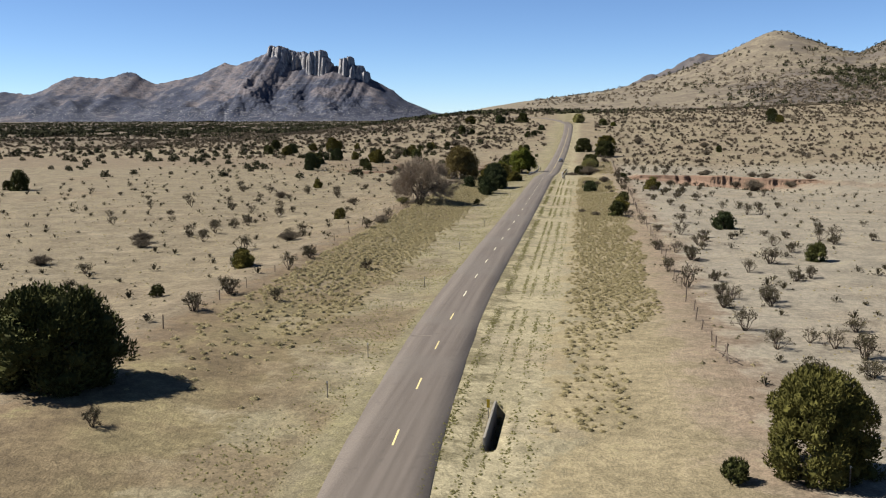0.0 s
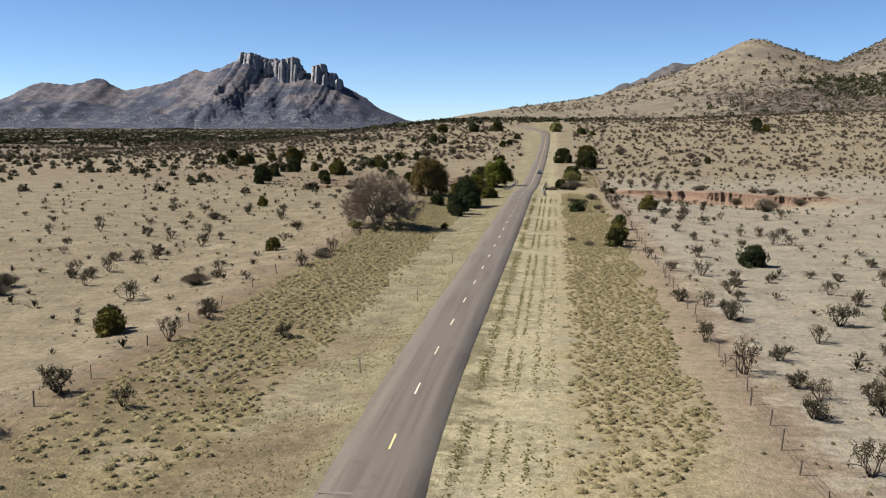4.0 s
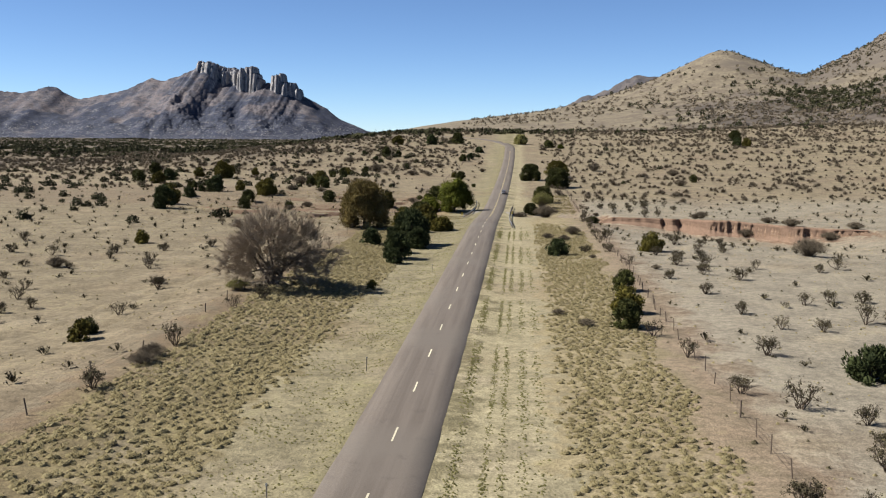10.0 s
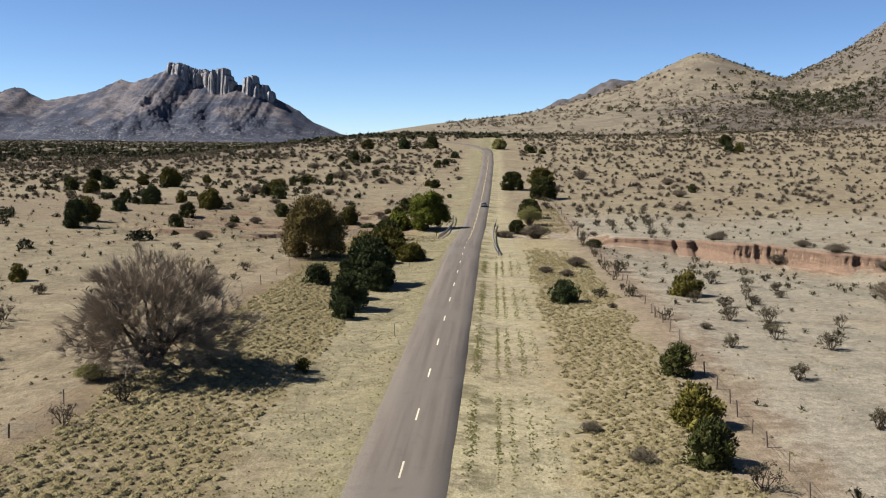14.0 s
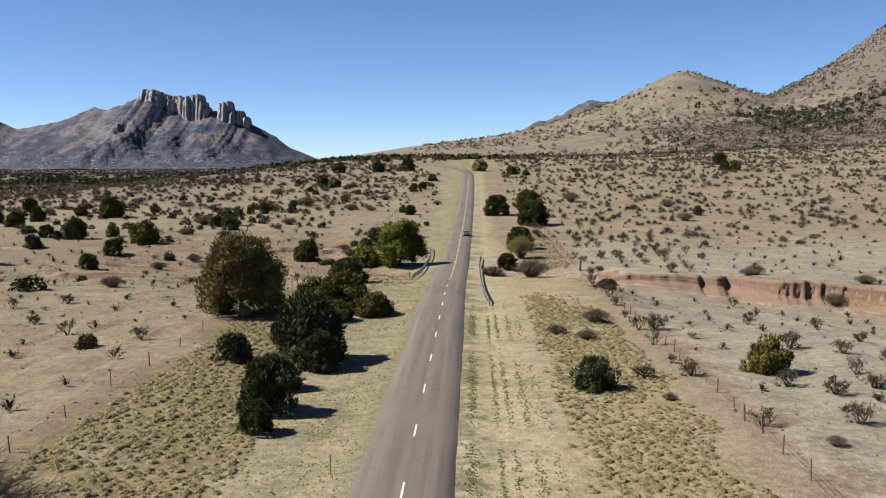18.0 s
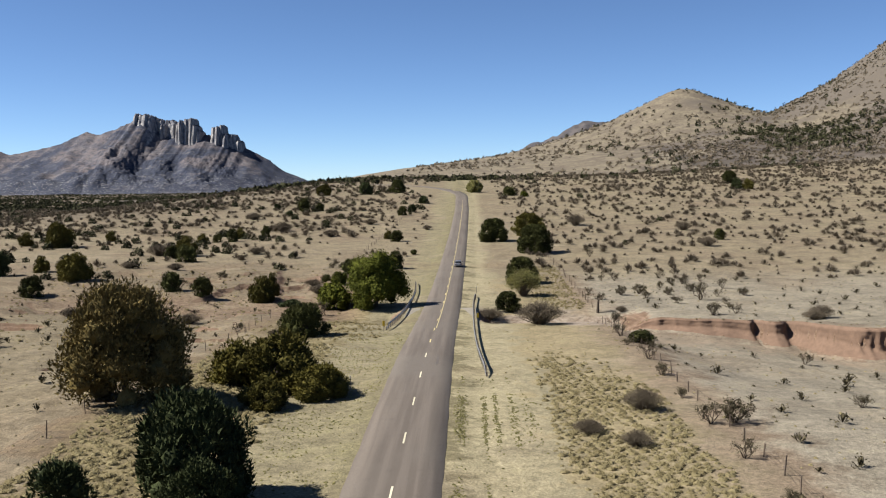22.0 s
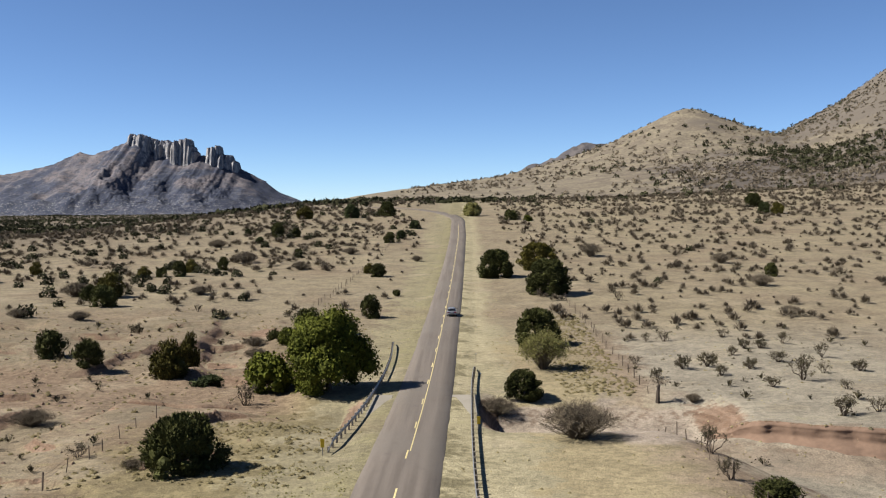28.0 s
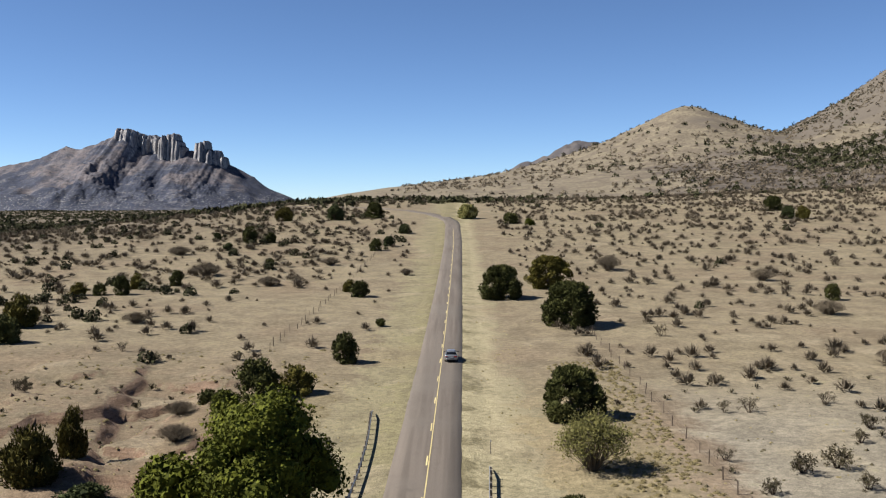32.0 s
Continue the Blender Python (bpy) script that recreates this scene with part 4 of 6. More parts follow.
SHRUBS += [
    (19.5, 261.4, 0), (23.7, 262.2, 0), (39, 263.4, 0), (43.6, 264.2, 0), (-48.3, 265.4, 0), (44.4, 269.3, 0), (-87.4, 271.8, 0), (41.2, 272.4, 0),
    (36.8, 275.2, 3.3), (-32.2, 278.8, 0), (46.1, 280.6, 0), (-42.6, 284.1, 0), (25.3, 287.5, 3.2), (-50, 292, 0), (45.8, 292.6, 0),
    (38.2, 295.2, 0), (-58.1, 303.1, 0), (-52.5, 307.7, 0), (46.5, 332.7, 0), (-26.9, 342.6, 0), (42.2, 360.6, 3), (46, 361.8, 2.5),
    (-19.9, 372, 4.2), (47.7, 374.1, 0), (40.1, 376, 0), (44.8, 379.8, 3.5), (28.1, 382.4, 0), (36.2, 383.7, 0), (48.9, 384.2, 0), (54, 385.8, 0),
    (32.4, 387.8, 0), (41, 387.9, 0),
]
SHRUBS += [
    (36, 389.5, 3.7), (27.1, 392.2, 0), (45.9, 392.2, 0), (52.6, 395, 0), (41.4, 397.6, 0), (46.8, 403.1, 0), (44.6, 403.2, 0), (51.2, 406.5, 0),
    (34.6, 409.9, 0), (31.9, 409.9, 0), (44.6, 414.3, 0), (62.1, 416.3, 0), (-48.6, 419.6, 3.1), (-27.6, 440.7, 0), (-40, 441.6, 0), (-46, 446.3, 0),
    (36, 461.4, 0), (37.1, 477.8, 0), (-47.7, 484.6, 0), (62.1, 587.3, 0),
]
GREY_BUSHES = [
    (-64.1, 126.3, 3.7), (-58.2, 145.9, 3.8), (-34.9, 151, 4.2), (-60.6, 151.2, 4.6), (-24.3, 173.1, 3.1), (-24.5, 175.8, 2.8), (15.3, 197.5, 2.3),
    (12.5, 203.8, 1.8), (-41.8, 221.9, 2.5), (-64.5, 238.7, 3.7), (28.7, 240.8, 1.7), (20.1, 253.5, 1.5), (57.2, 261.5, 6.5), (16.6, 280.9, 2.7),
    (13.6, 284.5, 2.8), (18.9, 291.4, 3.6), (-53.2, 326.2, 4.4), (-21, 338.7, 2.1), (14.9, 350.3, 7.7), (56.3, 354.2, 4.2), (-56, 357.3, 3.8),
    (-38.7, 360.1, 5), (8.2, 368.9, 5.2), (29.8, 370.9, 2.1), (-57, 384.2, 3.8), (-27.5, 411.5, 4.3), (-73, 430.3, 4.3), (-62.3, 430.5, 4.2),
    (64.1, 442.1, 4.4), (-78.1, 468.2, 7.7), (-53.3, 474.4, 5.6), (72.2, 484.9, 6.5),
]
GREY_BUSHES += [
    (-41.1, 531.9, 6.4), (77.8, 541.1, 6.7), (-60.7, 550.6, 9.6), (-9.8, 554.4, 4.1), (43.7, 562.9, 9.2), (-32.1, 574.5, 5.9), (-82.1, 601.5, 11.4),
]
# ---- plants ----
def rng(seed):
    return np.random.RandomState(seed)


def unit(v):
    return v / np.maximum(np.linalg.norm(v, axis=-1, keepdims=True), 1e-9)


def scraps(points, normals, size, r, stretch=1.5):
    """One loose leaf-clump triangle at each point, roughly facing its normal."""
    n = len(points)
    a = unit(np.cross(normals, r.normal(size=(n, 3))))
    b = np.cross(normals, a)
    s = (size * r.uniform(0.6, 1.5, n))[:, None]
    tri = np.stack([points - a * s * 0.6, points + a * s * 0.6 + b * s * 0.2, points + b * s * stretch + normals * s * r.uniform(-0.3, 0.6, (n, 1))], 1)
    return tri.reshape(-1, 3), np.arange(3 * n).reshape(-1, 3)


def sprays(points, outward, size, r, stretch=1.9):
    """One upswept needle spray at each point."""
    n = len(points)
    ax = unit(0.6 * outward + [0, 0, 0.65] + 0.38 * r.normal(size=(n, 3)))
    a = unit(np.cross(ax, r.normal(size=(n, 3))))
    s = (size * r.uniform(0.6, 1.4, n))[:, None]
    tri = np.stack([points - a * s * 0.5, points + a * s * 0.5, points + ax * s * stretch * r.uniform(0.7, 1.3, (n, 1))], 1)
    return tri.reshape(-1, 3), np.arange(3 * n).reshape(-1, 3)


def tube(path, radii, sides=4):
    path = np.asarray(path, float)
    d = unit(np.gradient(path, axis=0))
    ref = np.where(np.abs(d[:, 2:3]) > 0.9, [[1, 0, 0]], [[0, 0, 1]])
    u = unit(np.cross(d, ref))
    w = np.cross(d, u)
    ang = np.arange(sides) * 2 * np.pi / sides
    v = path[:, None] + np.asarray(radii)[:, None, None] * (np.cos(ang)[None, :, None] * u[:, None] + np.sin(ang)[None, :, None] * w[:, None])
    f = [(k * sides + j, k * sides + (j + 1) % sides, (k + 1) * sides + (j + 1) % sides, (k + 1) * sides + j) for k in range(len(path) - 1) for j in range(sides)]
    return v.reshape(-1, 3), f


class Pile:
    """Collects vertices and faces for one mesh."""
    def __init__(self):
        self.v, self.f, self.n = [], [], 0

    def add(self, v, f):
        v, f = np.asarray(v, float), np.asarray(f, int)
        if f.shape[1] == 4:
            f = np.concatenate([f[:, (0, 1, 2)], f[:, (0, 2, 3)]])
        self.v.append(v), self.f.append(f + self.n)
        self.n += len(v)

    def mesh(self, name, mat, parent=None, label="", flat=True):
        return link_mesh(name, np.concatenate(self.v), np.concatenate(self.f), mat, parent, label, flat)


def lumps(r, count, height, spread, low=0.12, taper=0.35):
    """Centres and radii of the rounded masses that make up a crown of radius 1."""
    ang, up = r.uniform(0, 2 * np.pi, count), r.uniform(0, 1, count) ** 0.8
    wide = np.sqrt(np.clip(1 - (np.abs(up - 0.38) / 0.66) ** 2.2, 0.05, 1)) * (1 - taper * np.clip(up - 0.5, 0, 1))
    out = r.uniform(0.55, 0.82, count) * (0.9 + 0.18 * np.sin(3 * ang + r.uniform(0, 6)) + 0.1 * np.sin(5 * ang))
    c = np.stack([np.cos(ang) * wide * out, np.sin(ang) * wide * out, low + up * (height - low - spread * 0.6)], 1)
    return c, spread * r.uniform(0.7, 1.3, count)


def crown_mesh(seed, height, count, per, size, spread=0.3, low=None, core=0.66, loose=0.25, taper=0.35, swept=False):
    r = rng(seed)
    c, rad = lumps(r, count, height, spread, (0.0 if swept else 0.12) if low is None else low, taper)
    d = unit(r.normal(size=(count, per, 3)) + 0.7 * unit(c - [0, 0, height * 0.4])[:, None])
    p = c[:, None] + d * rad[:, None, None] * r.uniform(1 - loose, 1 + loose * 0.5, (count, per, 1))
    p[..., 2] = np.maximum(p[..., 2], 0.02)
    nrm = unit(d + 0.55 * r.normal(size=d.shape))
    pile = Pile()
    pile.add(*(sprays(p.reshape(-1, 3), d.reshape(-1, 3), size, r) if swept else scraps(p.reshape(-1, 3), nrm.reshape(-1, 3), size, r)))
    if core:
        # dense inner foliage
        for k in range(count):
            bm = bmesh.new()
            bmesh.ops.create_icosphere(bm, subdivisions=1, radius=float(rad[k] * core))
            v = np.array([q.co[:] for q in bm.verts]) * r.uniform(0.85, 1.15, (len(bm.verts), 1)) + c[k]
            pile.add(v, [[q.index for q in fc.verts] for fc in bm.faces])
            bm.free()
    return pile


def trunk_pile(seed, height, radius, limbs=6, sides=6):
    r = rng(seed)
    pile = Pile()
    top = height * 0.45
    pile.add(*tube([(0, 0, -0.15), (0.02, 0, top * 0.4), (0.05 * r.normal(), 0.05 * r.normal(), top)], [radius * 1.5, radius, radius * 0.7], sides))
    for k in range(limbs):
        a = k * 2.4 + r.uniform(-0.4, 0.4)
        s = top * r.uniform(0.35, 1.0)
        o = r.uniform(0.45, 0.75)
        pile.add(*tube([(0, 0, s), (np.cos(a) * o * 0.5, np.sin(a) * o * 0.5, s + 0.18 * height), (np.cos(a) * o, np.sin(a) * o, s + 0.33 * height)], [radius * 0.6, radius * 0.4, radius * 0.15], 4))
    return pile


def tree_template(name, label, category, group, mat, seed, height, count, per, size, trunk=0.05, **more):
    e = holder(name, label, category, group)
    trunk_pile(seed + 100, height, trunk).mesh("trunk", M_BARK, e, flat=False)
    crown_mesh(seed, height, count, per, size, **more).mesh("crown", mat, e)
    e["used"] = 0
    return e


def plant(template, x, y, sx, sz=None, turn=0.0, lift=0.0, label=""):
    """Stands the template, or a copy of it, at a place on the ground."""
    sz = sz or sx
    m = Matrix.LocRotScale((x, y, float(ground_z(x, y)) - 0.04 + lift), Euler((0, 0, turn)), (sx, sx, sz))
    if template["used"] == 0:
        template["used"] = 1
        template.matrix_basis = m
        ob = template
    else:
        ob = copy_thing(template, Matrix.Identity(4))
        ob.matrix_basis = m
    if label:
        ob["label"] = label
    return ob


# junipers: a large, a middle and a small build, each in several shapes and tints
BIG = [tree_template("juniper_tree", "large rounded dark green juniper tree", "juniper", "junipers", mt, sd, h, 80, 170, 0.042, spread=0.24, swept=True)
       for sd, h, mt in ((1, 1.55, M_JUNIPER), (2, 1.45, M_OLIVE), (3, 1.65, M_BLUEJUN))]
MID = [tree_template("juniper_tree", "dense dark green juniper on dry ground", "juniper", "junipers", mt, sd, h, 42, 90, 0.07, spread=0.32, swept=True)
       for sd, h, mt in ((11, 1.6, M_JUNIPER), (12, 1.9, M_JUNIPER), (13, 1.4, M_BLUEJUN), (14, 1.6, M_OLIVE))]
SMALL = [tree_template("juniper_bush", "small dark green juniper bush", "juniper", "junipers", mt, sd, h, 24, 52, 0.105, spread=0.38, swept=True)
         for sd, h, mt in ((21, 1.5, M_JUNIPER), (22, 1.8, M_OLIVE), (23, 1.3, M_JUNIPER))]
DOME = [tree_template("juniper_tree", "dense dome-shaped dark green juniper beside the road", "juniper", "junipers", mt, sd, 1.5, 120, 150, 0.036, spread=0.17, taper=0.15, swept=True)
        for sd, mt in ((26, M_JUNIPER), (27, M_OLIVE))]
r0 = rng(77)
JUNIPERS += [(-20.2, 418.2, 5.2), (-16.0, 421, 4.2), (-12.6, 440.5, 3.8), (-25.6, 416.1, 2.2)]
for x, y, w in JUNIPERS:
    w = w or 2.0
    size = w / 2 * 1.0
    tall = r0.uniform(0.9, 1.15)
    if 195 < y < 220 and 18 < x < 23:
        tall = 0.95
    kinds = BIG if w > 6 or (w > 4 and y < 300 and abs(x) < 30) else MID if w > 2.6 else SMALL
    pick = kinds[r0.randint(len(kinds))]
    if -15 < x < -10 and 235 < y < 280:
        pick, tall = BIG[2], 0.75 if 254 < y < 262 else 1.05
    if -15 < x < -6 and 293 < y < 310:
        pick, tall = BIG[1], 0.78
    if -34 < x < -32 and 394 < y < 397:
        pick, tall = MID[3], 2.0
    if (-28 < x < -26 and 382 < y < 385) or (25 < x < 26 and 329 < y < 331):
        tall = 0.5
    if -18 < x < -16 and 336 < y < 342:
        tall = 0.8
    if 8 < x < 30 and 360 < y < 540:
        pick, tall = DOME[int(x > 24)], 0.8 if x > 24 else 0.9
    plant(pick, x, y, size, size * tall, r0.uniform(0, 6.28))
NEAR = [tree_template("juniper_tree", lab, "juniper", "junipers", mt, sd, h, 170, 190, 0.028, spread=0.18, swept=True)
        for sd, h, mt, lab in ((31, 1.35, M_JUNIPER, "huge dark green juniper by the fence line"), (32, 1.65, M_DUSTY, "broad sunlit olive-green juniper beside the broken fence"))]
plant(NEAR[0], -26.7, 64.8, 5.9, 5.3, 0.4)
plant(NEAR[1], 26.2, 55.3, 3.5, 3.6, 2.0)
plant(SMALL[0], 21.4, 53.8, 0.8, 0.9, 1.0, label="small grey-green bush on the verge")


# the bare tree: limbs, branches and a dome of fine twigs
def bare_tree(x, y, reach, height, seed):
    r = rng(seed)
    wood, twigs = Pile(), Pile()

    def dome(n, lo, hi):
        """Points inside the crown, between two fractions of its radius."""
        a, u, k = r.uniform(0, 2 * np.pi, n), r.uniform(-0.36, 1.0, n), r.uniform(lo, hi, n)
        w = np.sqrt(np.clip(1 - u * u, 0, 1)) * (1 + 0.13 * np.sin(3 * a + 1) + 0.10 * np.sin(7 * a + 4 * u)) * (1 + 0.12 * np.sin(9 * u + 2 * a))
        return np.stack([np.cos(a) * w * reach * k, np.sin(a) * w * reach * k, height * 0.30 + u * height * 0.68 * k], 1)

    def limb(p, q, r0_, r1_, sides, sag=0.1):
        m = (p + q) / 2 + r.normal(size=3) * 0.06 * np.linalg.norm(q - p) + [0, 0, sag * np.linalg.norm(q - p)]
        pts = [p, (p + m) / 2 * 0.98 + m * 0.02, m, (m + q) / 2, q]
        pts[1] = pts[1] + [0, 0, 0.03]
        wood.add(*tube(pts, np.linspace(r0_, r1_, 5), sides))
        return np.array(pts)

    nodes = []
    for k, (dx, dy) in enumerate(((0, 0), (0.5, 0.2), (-0.5, -0.1))):
        nodes.append(limb(np.array([dx * 0.5, dy * 0.5, -0.3]), np.array([dx * 2, dy * 2, 1.9 - 0.3 * k]), 0.40 - 0.07 * k, 0.26, 7, 0.0))
    firsts = [limb(nodes[k % 3][3 + k % 2], q, 0.19, 0.08, 5, 0.12) for k, q in enumerate(dome(15, 0.5, 0.66))]
    pool = np.concatenate([f[2:] for f in firsts])
    seconds = []
    for q in dome(150, 0.55, 0.88):
        near = pool[np.argmin(((pool - q) ** 2).sum(1) + r.uniform(0, 3, len(pool)))]
        seconds.append(limb(near, q, 0.045, 0.018, 4, 0.05))
    pool = np.concatenate([f[1:] for f in seconds] + [pool])
    for q in dome(1700, 0.4, 1.0):
        near = pool[np.argmin(((pool - q) ** 2).sum(1) + r.uniform(0, 0.8, len(pool)))]
        m = (near + q) / 2 + r.normal(size=3) * 0.12
        inner = np.hypot(m[0], m[1]) < 0.3 * reach and m[2] < 0.55 * height
        (wood if inner else twigs).add(*tube([near, m, q], [0.018, 0.014, 0.008], 3))
        n = 30
        out = unit(q - np.array([0, 0, height * 0.12]))
        p = near + (q - near) * r.uniform(0.15, 1, (n, 1))
        d = unit(out * 1.25 + r.normal(size=(n, 3)) * 0.42)
        end = p + d * r.uniform(0.35, 1.35, (n, 1))
        s_ = unit(np.cross(d, r.normal(size=(n, 3)))) * 0.019
        twigs.add(np.stack([p - s_, p + s_, end], 1).reshape(-1, 3), np.arange(3 * n).reshape(-1, 3))
    e = holder("bare_tree", "wide leafless tree with a haze of grey-brown twigs", "tree")
    wood.mesh("trunk", M_BARK, e, flat=False), twigs.mesh("branchwork", M_TWIG, e, "haze of fine bare twigs")
    e.matrix_basis = Matrix.Translation((x, y, float(ground_z(x, y))))
    return e


bare_tree(-24.0, 216.3, 7.6, 10.5, 5)


oak = tree_template("russet_tree", "broad tree with dull russet-brown leaves", "tree", "", M_BROWNLEAF, 48, 1.65, 110, 250, 0.028, trunk=0.05, spread=0.25, low=0.05, core=0.6, loose=0.45, taper=0.3, swept=True)
plant(oak, -24.7, 293.5, 5.7, 5.8, 0.3)
green = tree_template("green_tree", "full bright green tree leaning over the guard rail", "tree", "", M_FRESH, 47, 1.72, 84, 270, 0.034, trunk=0.055, spread=0.25, low=0.12, core=0.75, loose=0.38, taper=0.4)
plant(green, -11.2, 376.5, 5.3, 5.3, 1.0)
shrubby = tree_template("green_shrub", "low light green shrubby tree by the creek", "tree", "creek shrubs", M_FRESH, 43, 1.2, 50, 90, 0.08, spread=0.3, core=0.5, loose=0.45)
plant(shrubby, -18.8, 379.5, 3.2, 3.4, 0.2), plant(shrubby, -22.0, 410, 1.7, 2.0, 2.2)

yellowing = tree_template("roadside_tree", "yellow-green bushy tree at the road's bend", "tree", "", M_WILLOW, 45, 1.4, 40, 60, 0.1, spread=0.32)
plant(yellowing, 8.6, 742, 4.4, 4.4)
plant(shrubby, 33, 700, 2.0, 2.2, 1.0), plant(MID[0], 26, 712, 3.4, 2.9, 0.5)


def stem_bush(name, label, group, mat, seed, stems, height, leaf=None, leaves=0, thick=0.012, twigs=2, leaf_size=0.055):
    """Many thin stems from one root, with or without small leaves."""
    r = rng(seed)
    e = holder(name, label, "shrub", group)
    wood, fine, tips = Pile(), Pile(), []
    for k in range(stems):
        a, o = r.uniform(0, 2 * np.pi), r.uniform(0.05, 1.0) ** 0.7
        h = height * np.sqrt(max(1 - (o * 0.85) ** 2, 0.1)) * r.uniform(0.75, 1.1)
        end = np.array([np.cos(a) * o, np.sin(a) * o, h])
        mid = end * (0.5, 0.5, 0.5) + r.normal(size=3) * 0.06 + np.array([0, 0, h * 0.08])
        start = end * (0.08, 0.08, 0) - [0, 0, 0.03]
        wood.add(*tube([start, mid, end], [thick * 1.4, thick, thick * 0.5], 3))
        tips += [end, mid * 0.3 + end * 0.7]
        for _ in range(twigs):
            t = r.uniform(0.4, 0.95)
            q = mid + (end - mid) * t
            tip = q + unit(r.normal(size=3) + [0, 0, 0.6]) * r.uniform(0.12, 0.3)
            s = unit(np.cross(tip - q, r.normal(size=3))) * thick
            fine.add([q - s, q + s, tip], [(0, 1, 2)])
            tips.append(tip)
    wood.mesh("branchwork", mat, e), fine.mesh("brushwood", mat, e)
    if leaf:
        tips = np.array(tips)
        p = tips[r.randint(len(tips), size=leaves)] + r.normal(size=(leaves, 3)) * 0.07
        pile = Pile()
        pile.add(*scraps(p, unit(r.normal(size=(leaves, 3)) + [0, 0, 0.4]), leaf_size, r))
        pile.mesh("foliage", leaf, e)
    e["used"] = 0
    return e


willow = stem_bush("willow_bush", "wispy yellow-green willow bush beside a juniper", "", M_GREYBUSH, 51, 220, 1.15, M_WILLOW, 9000, thick=0.006, twigs=4, leaf_size=0.03)
plant(willow, 14.9, 389.6, 3.3, 3.9, 0.0), plant(willow, -27.4, 211.5, 1.6, 1.1, 1.0, label="low yellow-green weeds under the bare tree")

def forked_bush(name, label, group, wood_mat, leaf_mat, seed, stems, height, leaves, thick=0.034, open_=0.75):
    """Crooked stems that fork two or three times, with small leaves clustered at the ends."""
    r = rng(seed)
    e = holder(name, label, "shrub", group)
    wood, tips = Pile(), []

    def grow(p, d, length, rad, depth):
        m = p + d * length * 0.5 + r.normal(size=3) * 0.07 * length
        q = p + unit(d + 0.25 * r.normal(size=3)) * length
        wood.add(*tube([p, m, q], [rad, rad * 0.85, rad * 0.7], 3 if depth else 4))
        if depth == 2 or (depth == 1 and r.uniform() < 0.2):
            tips.extend([q, m * 0.35 + q * 0.65])
            return
        for _ in range(2 + (r.uniform() < 0.6)):
            grow(q, unit(d + 0.62 * r.normal(size=3) + [0, 0, 0.22]), length * r.uniform(0.55, 0.85), rad * 0.66, depth + 1)

    for k in range(stems):
        a, o = k * 2.4 + r.uniform(-0.4, 0.4), r.uniform(0.25, 1.0) * open_
        grow(np.array([0.05 * np.cos(a), 0.05 * np.sin(a), -0.04]), unit(np.array([np.cos(a) * o, np.sin(a) * o, 0.8])), height * r.uniform(0.36, 0.5), thick, 0)
    tips = np.array(tips)
    wood.mesh("branchwork", wood_mat, e)
    p = tips[r.randint(len(tips), size=leaves)] + r.normal(size=(leaves, 3)) * 0.075
    p[:, 2] = np.maximum(p[:, 2], 0.05)
    pile = Pile()
    pile.add(*scraps(p, unit(r.normal(size=(leaves, 3)) + [0, 0, 0.4]), 0.05, r))
    pile.mesh("foliage", leaf_mat, e)
    e["used"] = 0
    return e


SHRUB = [forked_bush("desert_shrub", lab, "desert shrubs", M_SHRUBSTEM, M_SHRUBLEAF, sd, 5 + st // 4, h, 220 + int(lv * 1.6))
         for sd, st, h, lv, lab in ((61, 20, 1.2, 420, "twiggy grey-brown desert shrub on sandy ground"), (62, 15, 1.5, 320, "upright sparse desert shrub with dark stems"),
                                    (63, 26, 1.0, 560, "low spreading desert shrub with small olive leaves"), (64, 13, 1.3, 150, "nearly leafless desert shrub with crooked stems"),
                                    (65, 28, 1.15, 720, "dense dark desert shrub on pale soil"))]
r0 = rng(78)
taken = [(q[0], q[1]) for q in JUNIPERS + SHRUBS + GREY_BUSHES]
SHRUBS += [(23.2 + 0.013 * k * k * (k % 3), 268 + 9.5 * k, 1.5 + 0.5 * (k % 3)) for k in range(9)]
for x, y, w in SHRUBS:
    w = w or r0.uniform(1.8, 2.8)
    w = min(w, 3.4)
    plant(SHRUB[r0.randint(5)], x, y, w / 2, w / 2 * r0.uniform(0.95, 1.35), r0.uniform(0, 6.28))
GREY_BUSHES += [(-25.1, 401.6, 4.2), (63.5, 334, 4.5), (71, 322, 5.5), (77, 313, 5), (69, 336, 4), (83, 315, 4.5), (54.5, 352, 4)]
GREY = [stem_bush("grey_bush", lab, "grey bushes", M_GREYBUSH, sd, st * 2, h, thick=0.0055, twigs=6)
        for sd, st, h, lab in ((71, 230, 0.85, "rounded leafless grey bush"), (72, 200, 0.7, "low spreading dry grey bush"))]
for x, y, w in GREY_BUSHES:
    w = min(w, 8.0)
    plant(GREY[r0.randint(2)], x, y, w / 2, w / 2 * r0.uniform(0.85, 1.1), r0.uniform(0, 6.28))

# smaller shrubs between them, thinner near the road
spots = []
tries = 0
while len(spots) < 1000 and tries < 16000:
    tries += 1
    x, y = r0.uniform(-150, 130), r0.uniform(60, 430)
    if -27.5 < x < 26 or abs(x) > 30 + 0.42 * (y + 30) or (x > 24 and lip_y(np.array(x)) - 9 < y < lip_y(np.array(x)) + 2):
        continue
    if any((x - a) ** 2 + (y - b) ** 2 < 8 for a, b in taken):
        continue
    taken.append((x, y)), spots.append((x, y))
